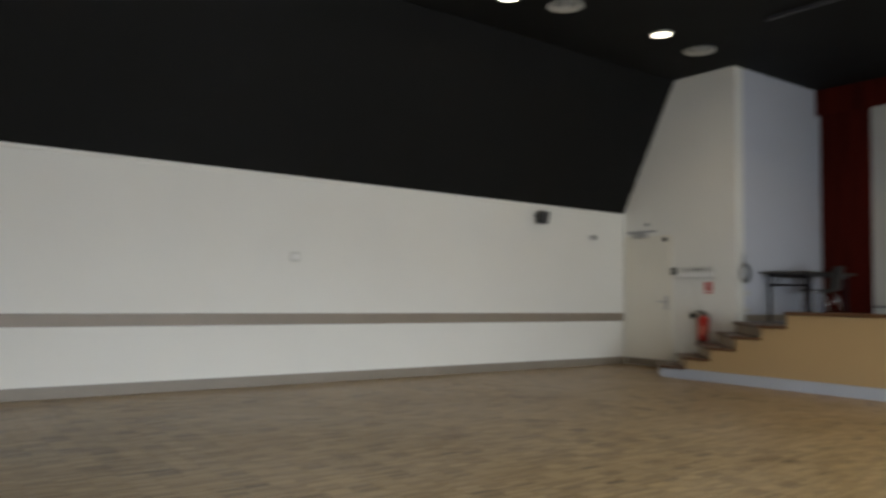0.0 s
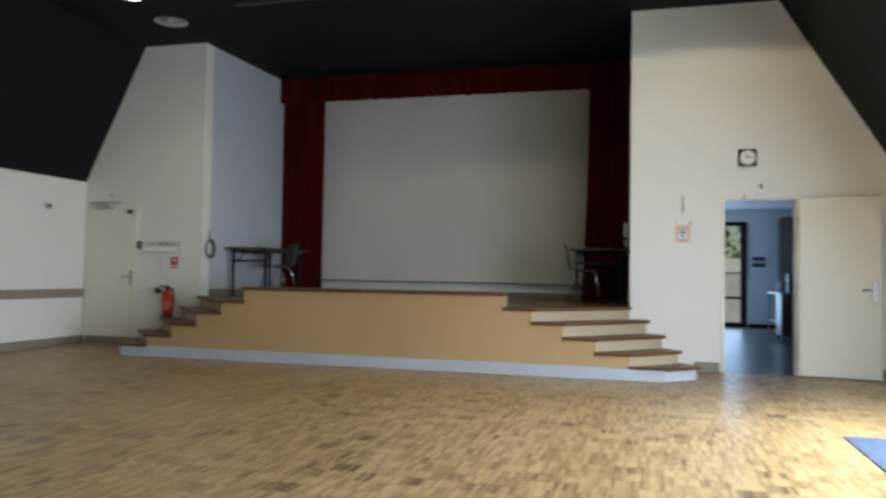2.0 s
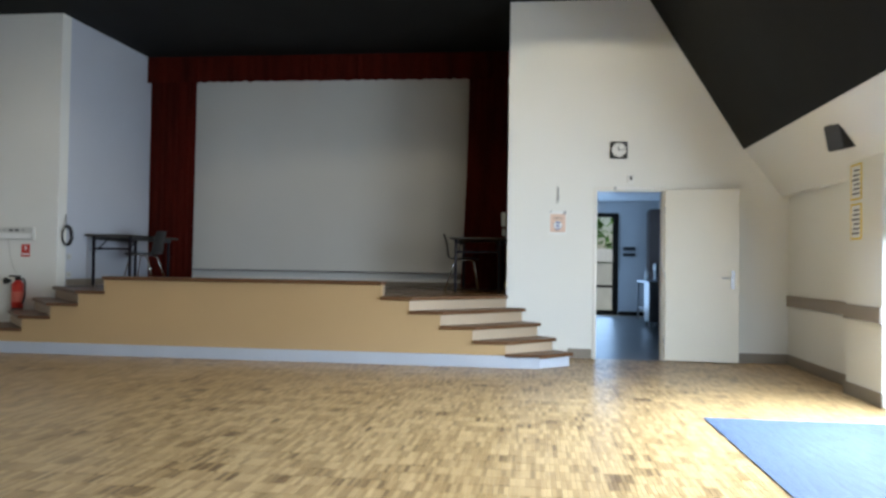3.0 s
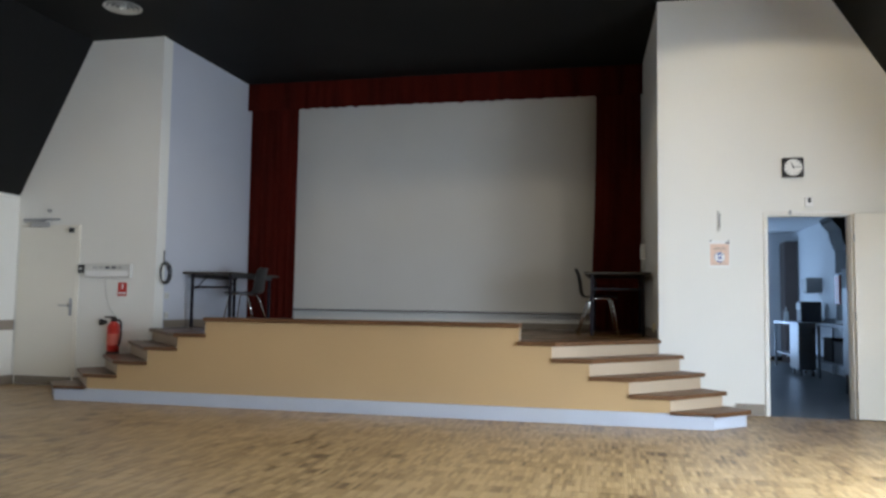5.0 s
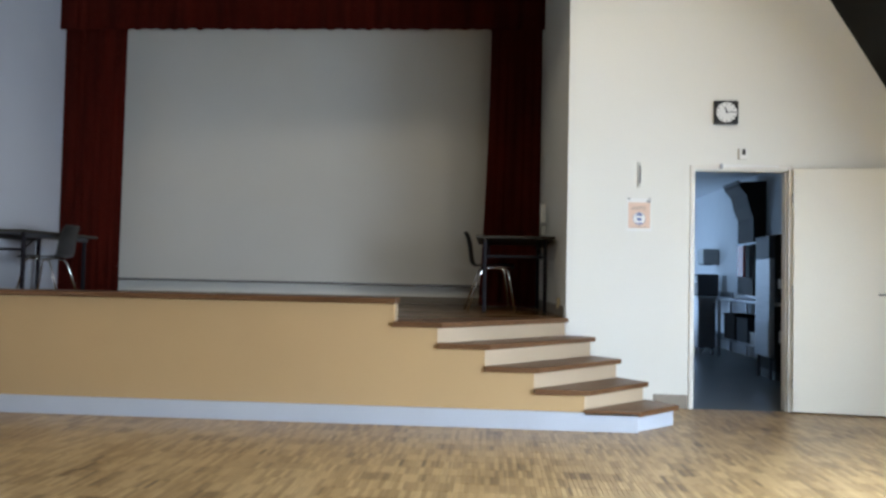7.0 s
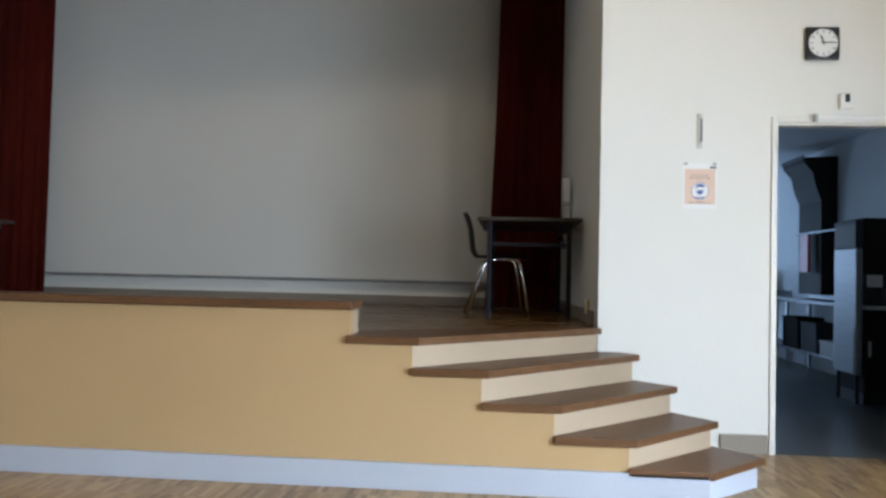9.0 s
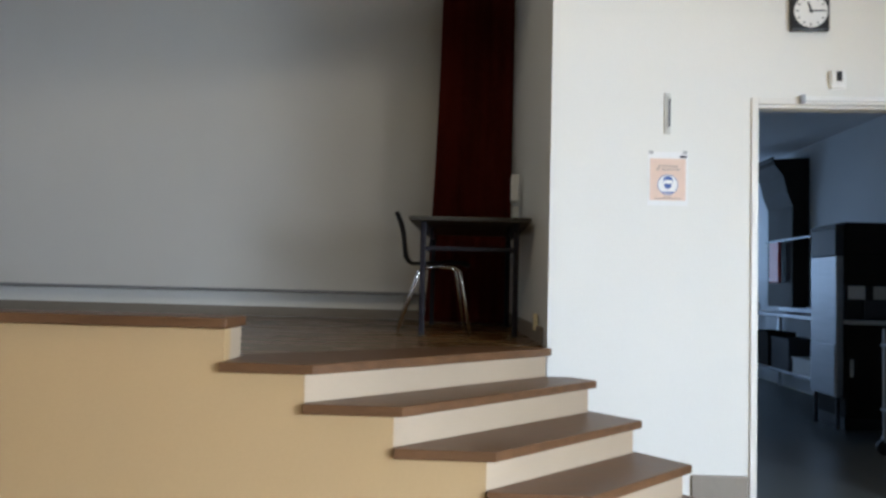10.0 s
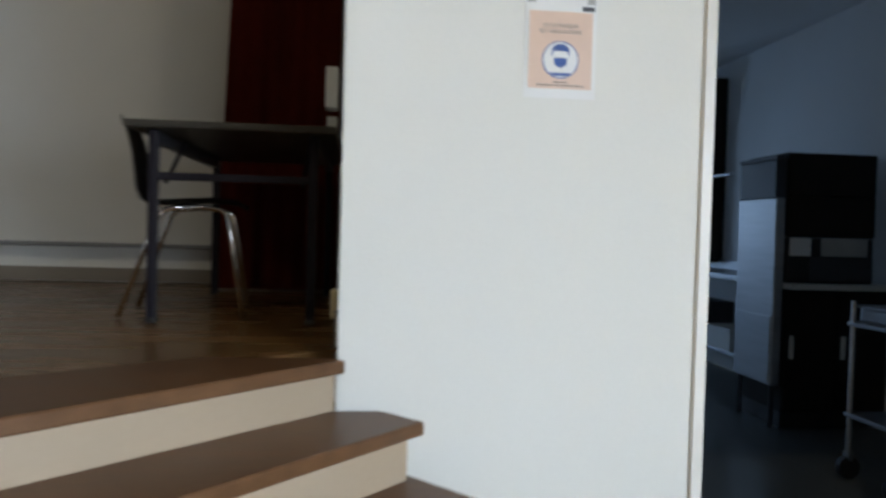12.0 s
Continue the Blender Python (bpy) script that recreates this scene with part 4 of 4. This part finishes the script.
def trolley(x, y):
    t = thing("serving_trolley", (x, y, 0), "steel serving trolley with trays on black castors", "trolley")
    for dx in (-0.17, 0.17):
        for dy in (-0.22, 0.22):
            g = part("post", cyl(bmesh.new(), (x + dx, y + dy, 0.12), (x + dx, y + dy, 0.86), 0.012, 10), STEEL, t)
            part("castor", cyl(bmesh.new(), (x + dx - 0.015, y + dy, 0.055), (x + dx + 0.015, y + dy, 0.055), 0.055, 20), BLACKP, g, "black castor wheel")
            part("castor_fork", boxed(x + dx - 0.022, x + dx + 0.022, y + dy - 0.012, y + dy + 0.012, 0.09, 0.13), STEEL, g)
    for z in (0.30, 0.74):
        part("shelf", boxed(x - 0.19, x + 0.19, y - 0.24, y + 0.24, z, z + 0.02, 0.005), STEEL, t)
    tr = thing("tray", (x, y, 0.76), "stack of pale steel trays on the trolley", "tray")
    part("tray_shell", boxed(x - 0.17, x + 0.17, y - 0.19, y + 0.19, 0.762, 0.83, 0.012), STEEL, tr)
    part("rim", boxed(x - 0.19, x + 0.19, y - 0.21, y + 0.21, 0.83, 0.842, 0.004), STEEL, tr)


trolley(12.24, -1.92)
t = thing("hand_towel", (15.84, -2.285, 1.2), "red towel hanging from a rail under the hood", "towel")
part("cloth", boxed(15.70, 15.97, -2.30, -2.265, 1.20, 1.66, 0.012), RED, t)
part("rail", cyl(bmesh.new(), (14.9, -2.285, 1.67), (16.1, -2.285, 1.67), 0.012, 10), STEEL, t)
part("bracket", boxed(15.6, 15.64, -2.36, -2.275, 1.655, 1.685), STEEL, t)
t = thing("towel_dispenser", (18.05, KY, 1.4), "grey paper towel dispenser on the kitchen wall", "dispenser")
part("case", boxed(17.85, 18.22, KY, -2.28, 1.42, 1.69, 0.02), GREY, t)
part("slot", boxed(17.9, 18.17, -2.46, -2.32, 1.41, 1.422), INKDARK, t)
t = thing("coffee_machine", (17.7, -2.2, 0.875), "grey kitchen machine on the steel worktable", "machine")
part("body", boxed(17.5, 17.85, -2.45, -2.1, 0.875, 1.25, 0.02), DARKMETAL, t)
part("panel", boxed(17.52, 17.83, -2.1, -2.09, 1.1, 1.22, 0.004), GREY, t)
t = thing("soap_bottle", (18.5, -2.05, 0.875), "white pump bottle on the steel worktable", "bottle")
part("body", cyl(bmesh.new(), (18.5, -2.05, 0.875), (18.5, -2.05, 1.06), 0.05, 20, 0.04), WHITEP, t)
part("pump", cyl(bmesh.new(), (18.5, -2.05, 1.06), (18.5, -2.05, 1.14), 0.012, 10), WHITEP, t)
t = thing("brown_tall_cupboard", (19.8, -2.35, 0), "tall dark brown cupboard in the kitchen corner", "cupboard")
BROWN = material("brown_cupboard_wood", (0.11, 0.08, 0.07), 0.5, vary=0.15)
part("body", boxed(19.7, KX - 0.02, KY + 0.01, -2.3, 0, 2.52, 0.006), BROWN, t)
part("door", boxed(19.72, KX - 0.04, -2.3, -2.282, 0.1, 2.48, 0.004), BROWN, t)
t = thing("fuse_panel", (KX, -1.85, 1.62), "dark switch panel on the kitchen end wall", "switch panel")
part("case", boxed(KX - 0.06, KX, -2.02, -1.74, 1.56, 1.64, 0.008), DARKMETAL, t)
part("case", boxed(KX - 0.06, KX, -2.02, -1.74, 1.42, 1.5, 0.008), DARKMETAL, t)
part("conduit", cyl(bmesh.new(), (KX - 0.02, -1.66, 1.1), (KX - 0.02, -1.66, 2.4), 0.015, 8), GREY, t)

# ---- outside ----
structure("ground", boxed(-300, 300, -300, 300, -0.5, -0.21), GRASS, "grass and paving outside")
t = thing("garden_wall", (23.1, -1.0, -0.2), "low grey garden wall with a white coping", "garden wall")
part("wall", boxed(23.0, 23.2, -5, 3, -0.21, 1.30), LGREY, t)
part("coping", boxed(22.96, 23.24, -5, 3, 1.30, 1.66, 0.01), WHITEP, t, "white coping")
t = thing("hedge", (24.5, -1.2, -0.2), "green leafy hedge outside the back door", "hedge", kind="stuff")
rng = np.random.RandomState(4)
n = 1500
cen = np.stack([rng.uniform(23.6, 25.2, n), rng.uniform(-4.0, 2.0, n), rng.uniform(-0.2, 3.4, n)], 1)
tri = rng.normal(0, 0.09, (n, 4, 3))
me = bpy.data.meshes.new("leaves")
me.from_pydata((cen[:, None] + tri).reshape(-1, 3).tolist(), [], [(4 * i, 4 * i + 1, 4 * i + 2, 4 * i + 3) for i in range(n)])
me.materials.append(LEAF)
o = new("leaves", me)
o.parent = t
o.matrix_parent_inverse = Matrix.Translation(t.location).inverted()

# ---- the parquet: squares of six oak lamellae, all laid along the hall ----
W = SQ / STRIPS


def lamella(along_x):
    a, b, g, h = SQ / 2 - 0.0005, W / 2 - 0.0005, 0.0012, 0.012
    if not along_x:
        a, b = b, a
    v = [(sx * (a - g), sy * (b - g), h) for sx, sy in ((-1, -1), (1, -1), (1, 1), (-1, 1))] + [(sx * a, sy * b, h - 0.0009) for sx, sy in ((-1, -1), (1, -1), (1, 1), (-1, 1))] + [(sx * a, sy * b, 0) for sx, sy in ((-1, -1), (1, -1), (1, 1), (-1, 1))]
    f = [(0, 1, 2, 3)] + [(4 + i, 4 + (i + 1) % 4, (i + 1) % 4, i) for i in range(4)] + [(8 + i, 8 + (i + 1) % 4, 4 + (i + 1) % 4, 4 + i) for i in range(4)]
    return v, f


pieces = {}
for along in (True, False):
    v, f = lamella(along)
    me = bpy.data.meshes.new("lamella")
    me.from_pydata(v, [], f)
    me.materials.append(OAK_PART)
    pieces[along] = (np.array(v), np.array(f), me)
FX, FY = XB + 0.02, YR + 0.005
nx, ny = int((X0 - FX) / SQ), int((YL - FY) / SQ) + 1
floor = bpy.data.objects["floor"]
verts, faces, count = [], [], 0
for i in range(nx + 1):
    for j in range(ny):
        along = True
        bv, bf, me = pieces[along]
        for k in range(STRIPS):
            off = (k - (STRIPS - 1) / 2) * W
            cx, cy = FX + (i + 0.5) * SQ + (0 if along else off), FY + (j + 0.5) * SQ + (off if along else 0)
            if cx > X0 - 0.01 or cy > YL - 0.01 or (cx > 10.06 and 0.35 < cy < 7.2):
                continue
            dz = -0.012 + random.uniform(-0.0004, 0.0004)
            if 6.95 < cx < 7.73 and 1.06 < cy < 2.1 and count < 300:
                o = new("lamella", me)
                o.location = (cx, cy, dz)
                o.parent = floor
                count += 1
            else:
                verts.append(bv + (cx, cy, dz))
                faces.append(bf + 12 * len(faces))
me = bpy.data.meshes.new("lamellae")
me.from_pydata(np.concatenate(verts).tolist(), [], np.concatenate(faces).tolist())
me.materials.append(OAK_MESH)
o = tagged(new("lamellae", me), "small oak parquet strips laid in squares", kind="stuff")
o.parent = floor
